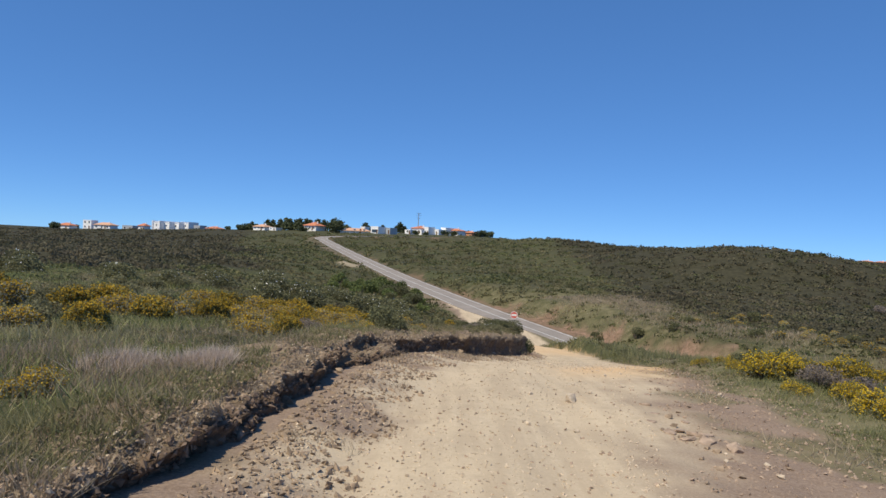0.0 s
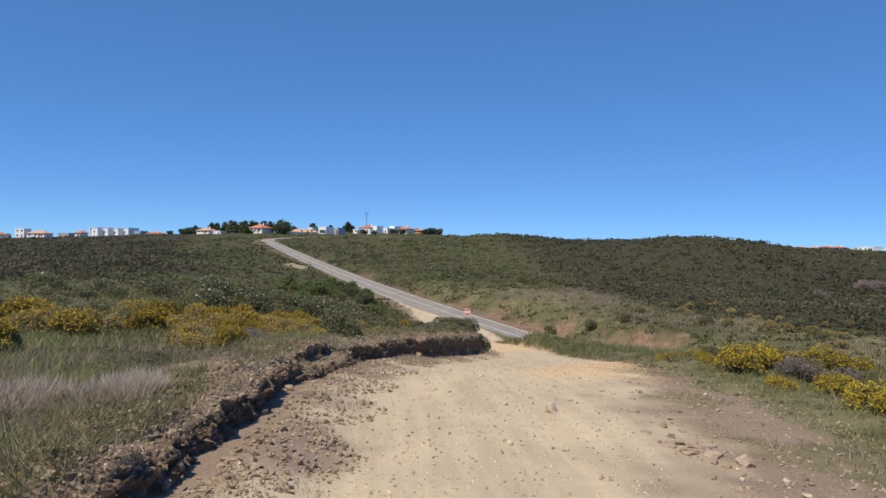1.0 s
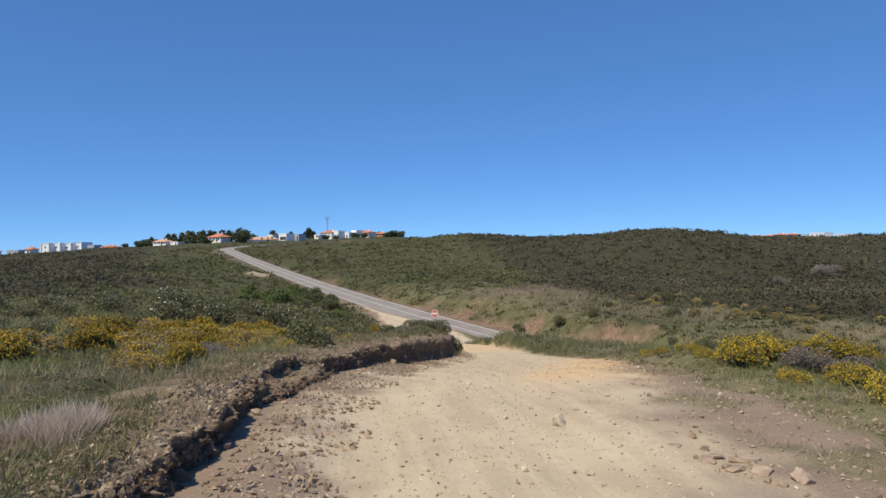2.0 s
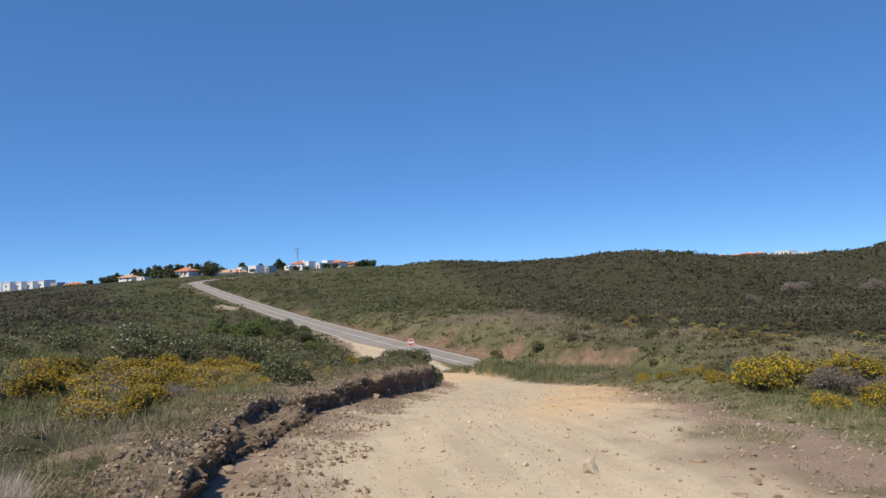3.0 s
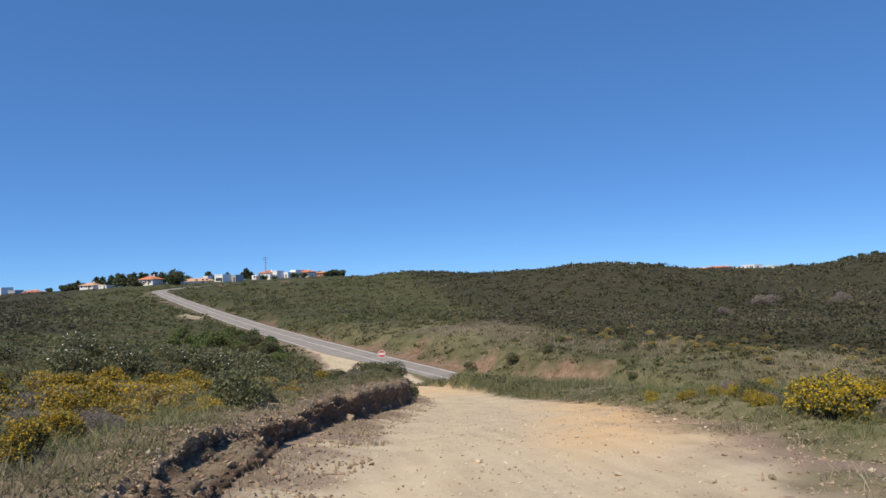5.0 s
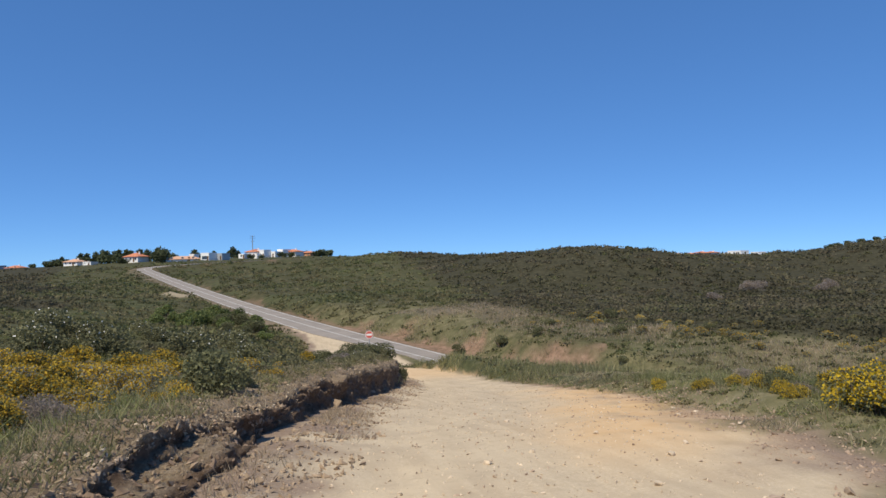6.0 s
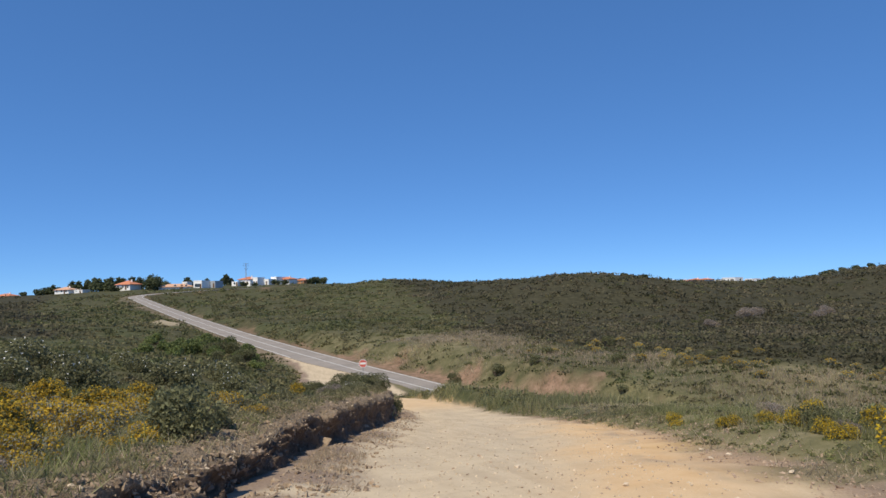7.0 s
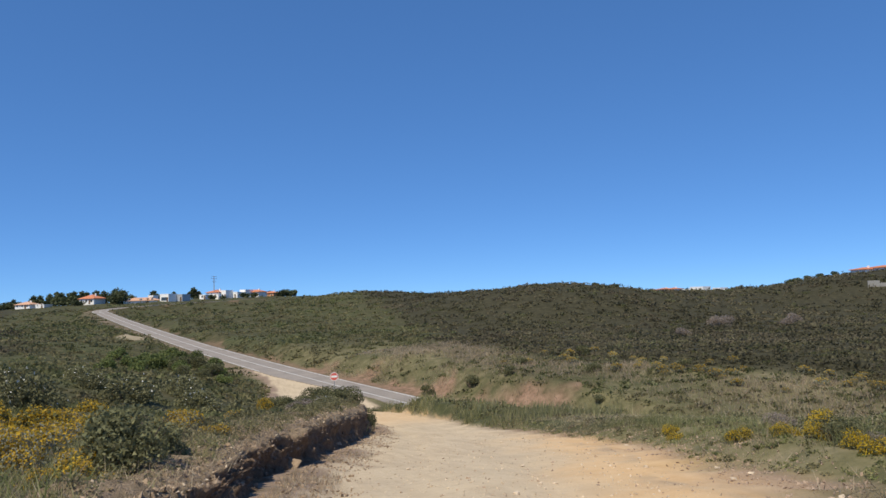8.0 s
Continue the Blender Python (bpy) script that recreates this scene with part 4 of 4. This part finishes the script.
heath("green_shrub_patches", 1100, hg, 55, 240, 8, 64, 0.75, 60, 0.10, "lighter green shrubs scattered through the brown heath", LEAF_HILL, 1.5, True, 0.35)
heath("brown_heath", 31000, hg, 34, 430, -58, 66, 0.54, 24, 0.12, "dark brown heath covering the far hills", LEAF_OLD, 1.0, True, 0.55)


# ---- village ----
def gable_or_hip(w, d, z, rise, over=0.5):
    bm = bmesh.new()
    a, b = w / 2 + over, d / 2 + over
    ridge = max(0.3, a - b)
    v = [bm.verts.new(p) for p in ((-a, -b, z), (a, -b, z), (a, b, z), (-a, b, z), (-ridge, 0, z + rise), (ridge, 0, z + rise), (-a, -b, z - 0.25), (a, -b, z - 0.25), (a, b, z - 0.25), (-a, b, z - 0.25))]
    for f in ((0, 1, 5, 4), (2, 3, 4, 5), (1, 2, 5), (3, 0, 4), (6, 7, 1, 0), (7, 8, 2, 1), (8, 9, 3, 2), (9, 6, 0, 3), (9, 8, 7, 6)):
        bm.faces.new([v[k] for k in f])
    return bm


def window_part(x, z, w, h, y, parent):
    win = part("window", from_bm("window", box_bm(x - w / 2, y - 0.04, z, x + w / 2, y + 0.06, z + h), GLASS), parent, "dark window")
    bm = bmesh.new()
    for x0, x1, z0, z1 in ((x - w / 2 - 0.08, x + w / 2 + 0.08, z + h, z + h + 0.09), (x - w / 2 - 0.12, x + w / 2 + 0.12, z - 0.1, z), (x - w / 2 - 0.08, x - w / 2, z, z + h), (x + w / 2, x + w / 2 + 0.08, z, z + h)):
        box_bm(x0, y - 0.10, z0, x1, y + 0.02, z1, 0, bm)
    part("window_frame", from_bm("window_frame", bm, WHITE_WALL), win)


def house(name, azimuth, distance, w, d, high, label, roof="hip", wall=WHITE_WALL, tile=ROOF_TILE, rise=1.6, windows=3, storeys=1, spin=-40.0, lift=0.0, eye_y=0.0, chimney=True):
    a = radians(azimuth)
    x, y = distance * math.sin(a), eye_y + distance * math.cos(a)
    ob = empty(name, pose(x, y, float(ground_z(x, y)[0]) - 0.3 + lift, 0, 0, -azimuth + spin))
    body = part("wall", from_bm("wall", box_bm(-w / 2, -d / 2, -1.5, w / 2, d / 2, high, 0.03), wall), ob)
    if roof == "hip":
        top = part("roof", from_bm("roof", gable_or_hip(w, d, high + 0.26, rise), tile), ob, "clay tile roof")
        if chimney:
            part("chimney", from_bm("chimney", box_bm(w * 0.2, -0.3, high + rise * 0.5, w * 0.2 + 0.6, 0.3, high + rise + 0.7, 0.03), WHITE_WALL), top)
    else:
        bm = bmesh.new()
        for x0, y0, x1, y1 in ((-w / 2 - 0.05, -d / 2 - 0.05, w / 2 + 0.05, -d / 2 + 0.2), (-w / 2 - 0.05, d / 2 - 0.2, w / 2 + 0.05, d / 2 + 0.05), (-w / 2 - 0.05, -d / 2 + 0.2, -w / 2 + 0.2, d / 2 - 0.2), (w / 2 - 0.2, -d / 2 + 0.2, w / 2 + 0.05, d / 2 - 0.2)):
            box_bm(x0, y0, high + 0.003, x1, y1, high + 0.45, 0, bm)
        part("roof", from_bm("roof", bm, wall), ob, "flat roof with a low parapet")
    for s in range(storeys):
        for k in range(windows):
            wx = (k + 0.5) / windows * w - w / 2
            window_part(wx, s * 2.9 + 1.3, min(1.1, w / windows * 0.35), 1.1, -d / 2, ob)
    part("door", from_bm("door", box_bm(w * 0.12 - 0.5 + w / max(windows, 1) * 0.25, -d / 2 - 0.05, 0.3, w * 0.12 + 0.45 + w / max(windows, 1) * 0.25, -d / 2 + 0.05, 2.45, 0.01), WOOD), ob, "brown wooden door")
    return tagged(ob, label, "house", "village houses")


house("house", -28.1, 500, 9, 7, 3.0, "small white house with an orange tile roof", windows=2)
house("house", -26.6, 500, 6, 6, 5.6, "white two-storey house with a flat roof", "flat", windows=2, storeys=2)
house("house", -25.6, 490, 12, 7, 2.8, "low white house with a pale clay roof", tile=ROOF_PALE)
house("house", -23.9, 510, 8, 7, 3.0, "low grey house among white ones", "flat", wall=GREY_WALL, windows=2)
house("house", -23.0, 500, 4.5, 6, 3.2, "small white house with a clay roof", windows=1)
for k in range(4):
    az = -21.85 + k * 0.68
    row = house("terraced_house", az, 520, 6.0, 9, 6.0, "white terraced house with tall end walls", "flat", windows=1, storeys=2, lift=-0.4)
    for sx in (-1, 1):
        part("end_wall", from_bm("end_wall", box_bm(sx * 2.95 - 0.25, -5.2, -1, sx * 2.95 + 0.25, 5.0, 7.6, 0.02), WHITE_WALL), row)
house("house", -19.05, 505, 5, 7, 3.6, "pale grey house at the end of the terrace", "flat", wall=GREY_WALL, windows=1)
house("house", -18.0, 480, 9, 7, 1.4, "low house with an orange tile roof", rise=1.3, windows=2)
house("house", -14.4, 430, 8.5, 7, 2.2, "long white house with a pale clay roof", tile=ROOF_PALE, rise=1.5)
house("house", -13.4, 425, 5, 6, 1.6, "white annexe with a flat roof", "flat", windows=2)
house("house", -10.4, 400, 8.5, 8, 2.8, "white house with an orange hipped roof", rise=2.0)
house("house", -7.1, 395, 16, 8, 1.2, "low long house with a pale clay roof", tile=ROOF_PALE, rise=1.5, spin=-12)
house("house", -6.4, 420, 3.4, 4, 3.0, "small white box house behind the long roof", "flat", windows=1, chimney=False)
modern = house("house", -5.35, 385, 5.2, 6, 3.7, "modern white box house with one large window", "flat", windows=0)
part("window", from_bm("window", box_bm(-1.7, -3.1, 0.9, 1.5, -2.9, 2.5), GLASS), modern, "large dark window")
# shaded side of the white house, its shade given as grey wall colour
house("house", -4.5, 388, 7.0, 6, 3.3, "wing of the modern house, its shaded side coloured grey", "flat", wall=GREY_WALL, windows=0)
house("house", -1.9, 415, 8.0, 8, 3.4, "white house with a terracotta tile roof", rise=1.5, windows=2)
house("house", -1.25, 412, 4.5, 6, 4.2, "white tower house beside the terracotta one", "flat", windows=1, storeys=1)
house("house", -2.7, 408, 4.0, 6, 2.4, "small white shed house", "flat", windows=1)
house("house", -0.45, 415, 6.0, 7, 3.2, "white house with a flat stepped roof", "flat", windows=2)
house("house", 0.25, 418, 4.0, 7, 4.4, "white stepped house with a flat roof", "flat", windows=1)
house("house", 0.95, 420, 9.0, 7, 3.0, "white house with an orange roof", rise=1.3)
house("house", 2.15, 425, 6.0, 5, 2.2, "small terracotta house with a tile roof", wall=OCHRE_WALL, rise=1.0, windows=2)
for az, di, w, h, kind in ((33.2, 470, 6, 2.0, "hip"), (33.9, 465, 7, 2.2, "hip"), (35.0, 480, 9, 1.6, "flat"), (35.8, 470, 10, 3.0, "flat"), (37.2, 480, 6, 2.6, "flat"), (37.9, 470, 7, 1.6, "hip"), (30.9, 520, 7, 1.8, "hip"), (31.8, 520, 6, 2.0, "hip"), (15.9, 560, 9, 2.4, "flat"), (16.5, 560, 8, 2.4, "flat")):
    house("house", az, di, w, 7, h, "white house on the far plateau with an orange roof" if kind == "hip" else "white flat-roofed house on the far plateau", kind, rise=0.8, lift=-1.1, eye_y=8.7 if az > 33 else 0.0)
for az, w in ((46.75, 6), (47.9, 8)):
    house("house", az, 300, w, 7, 3.2, "white hilltop house with an orange roof among trees", rise=0.7, windows=2, eye_y=8.7, lift=0.9)
ruin = empty("ruined_wall", pose(150.6, 147.5, float(ground_z(150.6, 147.5)[0]) - 0.2, 0, 0, -40))
part("wall", from_bm("wall", box_bm(-1.6, -0.3, -1, 1.0, 0.3, 1.7, 0.08), CONCRETE), ruin)
part("wall", from_bm("wall", box_bm(1.02, -0.3, -1, 2.6, 1.8, 1.1, 0.08), CONCRETE), ruin)
tagged(ruin, "pale ruined concrete hut on the scrub hillside", "ruin")


# utility pole with cross-arms
def utility_pole(azimuth, distance):
    a = radians(azimuth)
    x, y = distance * math.sin(a), distance * math.cos(a)
    ob = empty("utility_pole", pose(x, y, float(ground_z(x, y)[0]) - 0.5, 0, 0, 20))
    part("pole", from_bm("pole", tube_bm((0, 0, -1), (0, 0, 13.2), 0.26, 0.16, 10), CONCRETE), ob)
    for z, w in ((12.7, 1.3), (11.6, 1.5), (9.9, 1.0)):
        arm = part("crossarm", from_bm("crossarm", box_bm(-w, -0.3, z, w, -0.18, z + 0.16, 0.02), STEEL), ob)
        for sx in (-1, 1):
            part("insulator", from_bm("insulator", tube_bm((sx * w * 0.9, -0.24, z + 0.16), (sx * w * 0.9, -0.24, z + 0.45), 0.09, 0.05, 8), GLASS), arm)
    return tagged(ob, "grey concrete utility pole with steel cross-arms", "utility pole")


utility_pole(-2.13, 412)


# ---- trees ----
def tree(gen, high, wide, label, trunk=0.35, lumps=16, leaves=1500, leaf=0.56, flat=1.0):
    ob = empty("tree", Matrix())
    bm = tube_bm((0, 0, -0.6), (0.1, 0, high * 0.55), 0.05 * high * 0.6, 0.02 * high, 8)
    for _ in range(5):
        a = gen.uniform(0, 6.28)
        tube_bm((0.05, 0, high * trunk * gen.uniform(0.7, 1.1)), (wide * 0.4 * math.cos(a), wide * 0.4 * math.sin(a), high * gen.uniform(0.55, 0.8)), 0.02 * high * 0.6, 0.03, 6, bm)
    part("trunk", from_bm("trunk", bm, BARK), ob, "brown trunk with forking limbs")
    c = gen.normal(size=(lumps, 3))
    c /= np.linalg.norm(c, axis=1)[:, None]
    c *= gen.uniform(0.3, 1.0, (lumps, 1)) * np.array((wide * 0.34, wide * 0.34, high * (1 - trunk) * 0.36))
    c[:, 2] += high * (trunk + (1 - trunk) * 0.40)
    r = gen.uniform(0.14, 0.24, lumps) * wide
    pick = gen.integers(0, lumps, leaves)
    d = gen.normal(size=(leaves, 3))
    d /= np.linalg.norm(d, axis=1)[:, None]
    p = c[pick] + d * (r[pick] * gen.uniform(0.6, 1.1, leaves))[:, None] * np.array((1, 1, 0.8 * flat))
    v, f = leaf_tris(p, gen.uniform(0.6, 1.4, leaves) * leaf, gen)
    part("crown", raw_mesh("crown", v, f, LEAF_TREE, False, np.zeros(len(v))), ob)
    return tagged(ob, label, "tree", "village trees")


tg = np.random.default_rng(31)
tree_a = tree(tg, 10.0, 13.5, "broad dark green tree at the village edge", 0.05, 30, 3600, 0.6)
tree_b = tree(tg, 5.8, 6.2, "dark green pine behind the houses", 0.05, 16, 1100)
tree_c = tree(tg, 5.0, 8.0, "low dark bushy tree by the houses", 0.05, 16, 1200)
placed = {}
spots = [(tree_a, -8.75, 395, 1.0, 0), (tree_a, -7.9, 405, 0.55, 0)]
spots += [(tree_c, az, di, s, 0) for az, di, s in ((-28.9, 490, 1.0), (-27.6, 505, 0.8), (-16.1, 440, 0.8), (-15.6, 445, 1.0), (-15.1, 455, 1.0), (-11.3, 395, 0.8), (0.1, 405, 0.75), (-2.3, 402, 0.6), (-1.5, 402, 0.5), (2.9, 415, 0.95), (3.3, 418, 1.0), (3.75, 420, 0.85), (1.9, 432, 0.9), (-17.0, 445, 0.6), (0.8, 408, 0.6))]
spots += [(tree_b, az, di, s, 0) for az, di, s in ((-14.0, 442, 1.2), (-13.6, 442, 1.3), (-13.1, 440, 1.35), (-12.7, 430, 1.4), (-12.3, 424, 1.4), (-11.9, 420, 1.45), (-11.5, 418, 1.4), (-11.1, 418, 1.35), (-10.7, 418, 1.35), (-10.1, 418, 1.35), (-9.7, 416, 1.3), (-15.2, 442, 1.0), (-6.3, 430, 1.2), (-3.6, 425, 1.25), (-3.2, 428, 1.0), (-5.0, 430, 1.0))]
spots += [(tree_c, az, di, s * 0.8, 8.7) for az, di, s in ((40.3, 300, 0.6), (40.9, 290, 0.7), (41.4, 280, 0.6), (42.0, 262, 0.5), (42.5, 260, 0.55), (43.2, 255, 0.5), (44.0, 255, 0.5), (44.9, 260, 0.5), (38.6, 420, 0.8), (39.3, 400, 0.8), (46.8, 300, 0.9), (47.4, 300, 1.0), (48.2, 295, 0.9), (28.0, 172, 0.3), (29.6, 168, 0.28))]
for source, az, di, size, ey in spots:
    x, y = di * math.sin(radians(az)), ey + di * math.cos(radians(az))
    m = Matrix.LocRotScale((x, y, float(ground_z(x, y)[0]) - 0.3), Euler((0, 0, tg.uniform(0, 6.28))), (size * tg.uniform(0.9, 1.1), size, size * tg.uniform(0.9, 1.1)))
    if source.name in placed:
        copy_thing(source, m)
    else:
        placed[source.name] = m
for source in (tree_a, tree_b, tree_c):
    source.matrix_basis = placed[source.name]


# ---- stop sign at the junction ----
def stop_sign(x, y):
    z = float(ground_z(x, y)[0])
    ob = empty("stop_sign", pose(x, y, z, 0, 0, -6))
    part("post", from_bm("post", tube_bm((0, 0.04, -0.4), (0, 0.04, 2.55), 0.035, 0.035, 10), STEEL), ob)
    def plate(r, y0, y1):
        bm = bmesh.new()
        m = Matrix.Translation((0, (y0 + y1) / 2, 2.2)) @ Euler((radians(90), radians(22.5), 0)).to_matrix().to_4x4()
        bmesh.ops.create_cone(bm, cap_ends=True, segments=8, radius1=r, radius2=r, depth=y1 - y0, matrix=m)
        return bm
    board = part("sign_board", from_bm("sign_board", plate(0.37, -0.02, 0.0), SIGN_WHITE), ob, "octagonal board with a white rim")
    part("red_face", from_bm("red_face", plate(0.33, -0.026, -0.021), SIGN_RED), board)
    part("lettering_bar", from_bm("lettering_bar", box_bm(-0.25, -0.033, 2.12, 0.25, -0.027, 2.29, 0.001), SIGN_WHITE), board, "white bar of lettering")
    return tagged(ob, "red octagonal stop sign on a thin steel post", "road sign")


stop_sign(7.2, 68.8)


# ---- stones ----
def rock_mesh(name, gen, mat):
    bm = bmesh.new()
    for _ in range(15):
        p = Vector(gen.uniform(-1, 1, 3))
        p /= max(abs(p.x), abs(p.y), abs(p.z)) ** 0.7
        bm.verts.new(p * float(gen.uniform(0.38, 0.55)))
    made = bmesh.ops.convex_hull(bm, input=bm.verts[:])
    bmesh.ops.delete(bm, geom=list({v for v in made["geom_interior"] if isinstance(v, bmesh.types.BMVert)}), context="VERTS")
    bmesh.ops.bevel(bm, geom=bm.edges[:], offset=0.03, segments=1, affect="EDGES")
    return from_bm(name, bm, mat)


sg = np.random.default_rng(41)
kinds = [rock_mesh("stone", sg, STONE) for _ in range(4)] + [rock_mesh("stone", sg, BROWN_STONE) for _ in range(4)] + [rock_mesh("stone", sg, CLOD) for _ in range(3)]


def stone(x, y, sx, sy, sz, kind, label, group, lift=0.3):
    ob = new("stone", kinds[kind])
    ob.matrix_basis = Matrix.LocRotScale((x, y, float(ground_z(x, y)[0]) + sz * lift), Euler((sg.uniform(-0.2, 0.2), sg.uniform(-0.2, 0.2), sg.uniform(0, 6.28))), (sx, sy, sz))
    return tagged(ob, label, "stone", group)


stone(1.64, 8.55, 0.2, 0.13, 0.13, 0, "pale angular stone lying loose on the dirt road", "loose stones")
stone(2.80, 6.57, 0.17, 0.13, 0.11, 4, "brown stone on the gravel shoulder", "loose stones")
for x, y, s in ((2.49, 7.19, 0.2), (2.35, 7.05, 0.16), (2.62, 7.0, 0.2), (2.75, 7.1, 0.14), (2.45, 6.85, 0.18), (2.6, 6.75, 0.2), (2.3, 7.5, 0.12), (2.45, 7.9, 0.12), (2.7, 7.6, 0.12), (2.5, 8.4, 0.14), (2.75, 9.2, 0.12), (2.55, 9.8, 0.10), (3.0, 8.8, 0.08)):
    stone(x, y, s * 1.0, s * 0.75, s * 0.30, 4 + int(sg.integers(0, 4)), "flat brown slab of stone on the gravel shoulder", "loose stones", 0.05)
for x, y, s in ((2.78, 8.47, 0.06), (2.78, 8.10, 0.08), (2.50, 7.38, 0.10), (2.50, 7.15, 0.07), (2.42, 6.88, 0.09), (2.83, 6.95, 0.06), (2.56, 6.59, 0.08), (2.61, 6.50, 0.10), (2.34, 6.14, 0.07), (2.51, 5.72, 0.09), (2.09, 5.35, 0.06), (2.38, 5.85, 0.08), (3.06, 9.77, 0.10), (3.21, 10.61, 0.07), (3.02, 8.45, 0.09), (4.36, 9.73, 0.06), (3.09, 6.11, 0.08), (2.54, 7.69, 0.10), (2.30, 7.14, 0.07)):
    stone(x, y, s * 0.9, s * 0.65, s * 0.5, int(sg.integers(8, 11)), "dark brown clod on the gravel shoulder", "loose stones", 0.25)
for x, y, s in ((0.52, 19.0, 0.34), (-0.36, 17.2, 0.5), (0.85, 20.6, 0.2), (1.1, 21.5, 0.18), (0.1, 18.3, 0.22), (1.9, 24.4, 0.22), (-0.35, 15.4, 0.28), (-1.45, 6.9, 0.14), (-1.3, 7.7, 0.12), (-1.1, 10.2, 0.16), (-1.25, 9.0, 0.14)):
    stone(x, y, s, s * 0.8, s * 0.7, int(sg.integers(8, 11)), "grey-brown stone at the foot of the bank", "stones below the bank", 0.25)
for _ in range(70):
    y = float(sg.uniform(3.5, 26))
    x = float(sg.uniform(bank_foot(y) + 0.3, bare_edge(y)))
    s = float(sg.uniform(0.03, 0.065))
    stone(x, y, s * 1.2, s, s * 0.7, int(sg.integers(0, 4)), "small loose stone on the dirt road", "loose stones", 0.3)


def gravel(name, at, size, gen, mat, label):
    n = len(at)
    base = np.array(((1, 0.2, 0.1), (-1, -0.2, 0.1), (0.2, 0.9, 0), (-0.2, -0.9, 0.15), (0.15, 0.1, 0.5), (0, 0, -0.4)), float)
    tri = np.array(((0, 2, 4), (2, 1, 4), (1, 3, 4), (3, 0, 4), (2, 0, 5), (1, 2, 5), (3, 1, 5), (0, 3, 5)))
    p = base[None] * gen.uniform(0.55, 1.3, (n, 6, 1)) * size[:, None, None]
    e1 = gen.normal(size=(n, 3)) * (1, 1, 0.45)
    e1 /= np.linalg.norm(e1, axis=1)[:, None]
    e2 = np.cross(e1, gen.normal(size=(n, 3)))
    e2 /= np.linalg.norm(e2, axis=1)[:, None]
    e3 = np.cross(e1, e2)
    q = p[..., :1] * e1[:, None] + p[..., 1:2] * e2[:, None] + p[..., 2:] * e3[:, None] + at[:, None, :] + np.array((0, 0, 0.15)) * size[:, None, None]
    f = (tri[None] + 6 * np.arange(n)[:, None, None]).reshape(-1, 3)
    return tagged(new(name, raw_mesh(name, q.reshape(-1, 3), f, mat)), label, "gravel", kind="stuff")


def on_way(n, gen, y0, y1, lo, hi):
    y = y0 * (y1 / y0) ** gen.random(n)
    x = lo(y) + (hi(y) - lo(y)) * gen.random(n)
    return np.stack((x, y, ground_z(x, y)), 1)


at = on_way(15000, sg, 3.0, 40, lambda y: bank_foot(y) + 0.1, pale_edge)
gravel("gravel", at, 0.004 + 0.017 * sg.random(len(at)) ** 3.2, sg, STONE, "fine pale gravel strewn over the dirt road")
at = on_way(2600, sg, 3.0, 30, lambda y: bank_foot(y) + 0.1, pale_edge)
gravel("gravel", at, 0.004 + 0.022 * sg.random(len(at)) ** 2.5, sg, BROWN_STONE, "scattered darker pebbles on the dirt road")
at = on_way(8000, sg, 3.0, 30, lambda y: pale_edge(y) + 0.1 + 0.4 * np.sin(y * 2.3) ** 2, lambda y: bare_edge(y) + 0.3)
gravel("gravel", at, 0.006 + 0.026 * sg.random(len(at)) ** 3.5, sg, BROWN_STONE, "coarse brown gravel on the road shoulder")
at = on_bank(12000, sg, 0.16, 0.42)
gravel("rubble", at, 0.006 + 0.032 * sg.random(len(at)) ** 3.5, sg, CLOD, "crumbled earth and rubble along the top of the bank")
# lumps in the face, with its shade in their colour
at = on_bank(5000, sg, 0.40, 0.86)
gravel("rubble", at, 0.008 + 0.045 * sg.random(len(at)) ** 3, sg, SHADED_EARTH, "lumps of earth in the bank face, coloured dark to match its shade")
at = on_bank(2600, sg, 0.42, 0.70)
at = at[(at[:, 1] > 9) & (at[:, 1] < 20)]
gravel("rubble", at, 0.008 + 0.035 * sg.random(len(at)) ** 3, sg, CLOD, "crumbled earth lying on the bench of the bank")
at = on_bank(3200, sg, 0.15, 0.42)
gravel("rubble", at, 0.005 + 0.024 * sg.random(len(at)) ** 3, sg, STONE, "pale stony crumbs on the lip of the bank")
at = on_way(9000, sg, 2.5, 38, lambda y: bank_foot(y) - 0.05, lambda y: bank_foot(y) + 0.45 + 0.5 * np.abs(np.sin(y * 1.7)))
gravel("rubble", at, 0.005 + 0.042 * sg.random(len(at)) ** 3.5, sg, CLOD, "fallen tan clods at the foot of the bank")
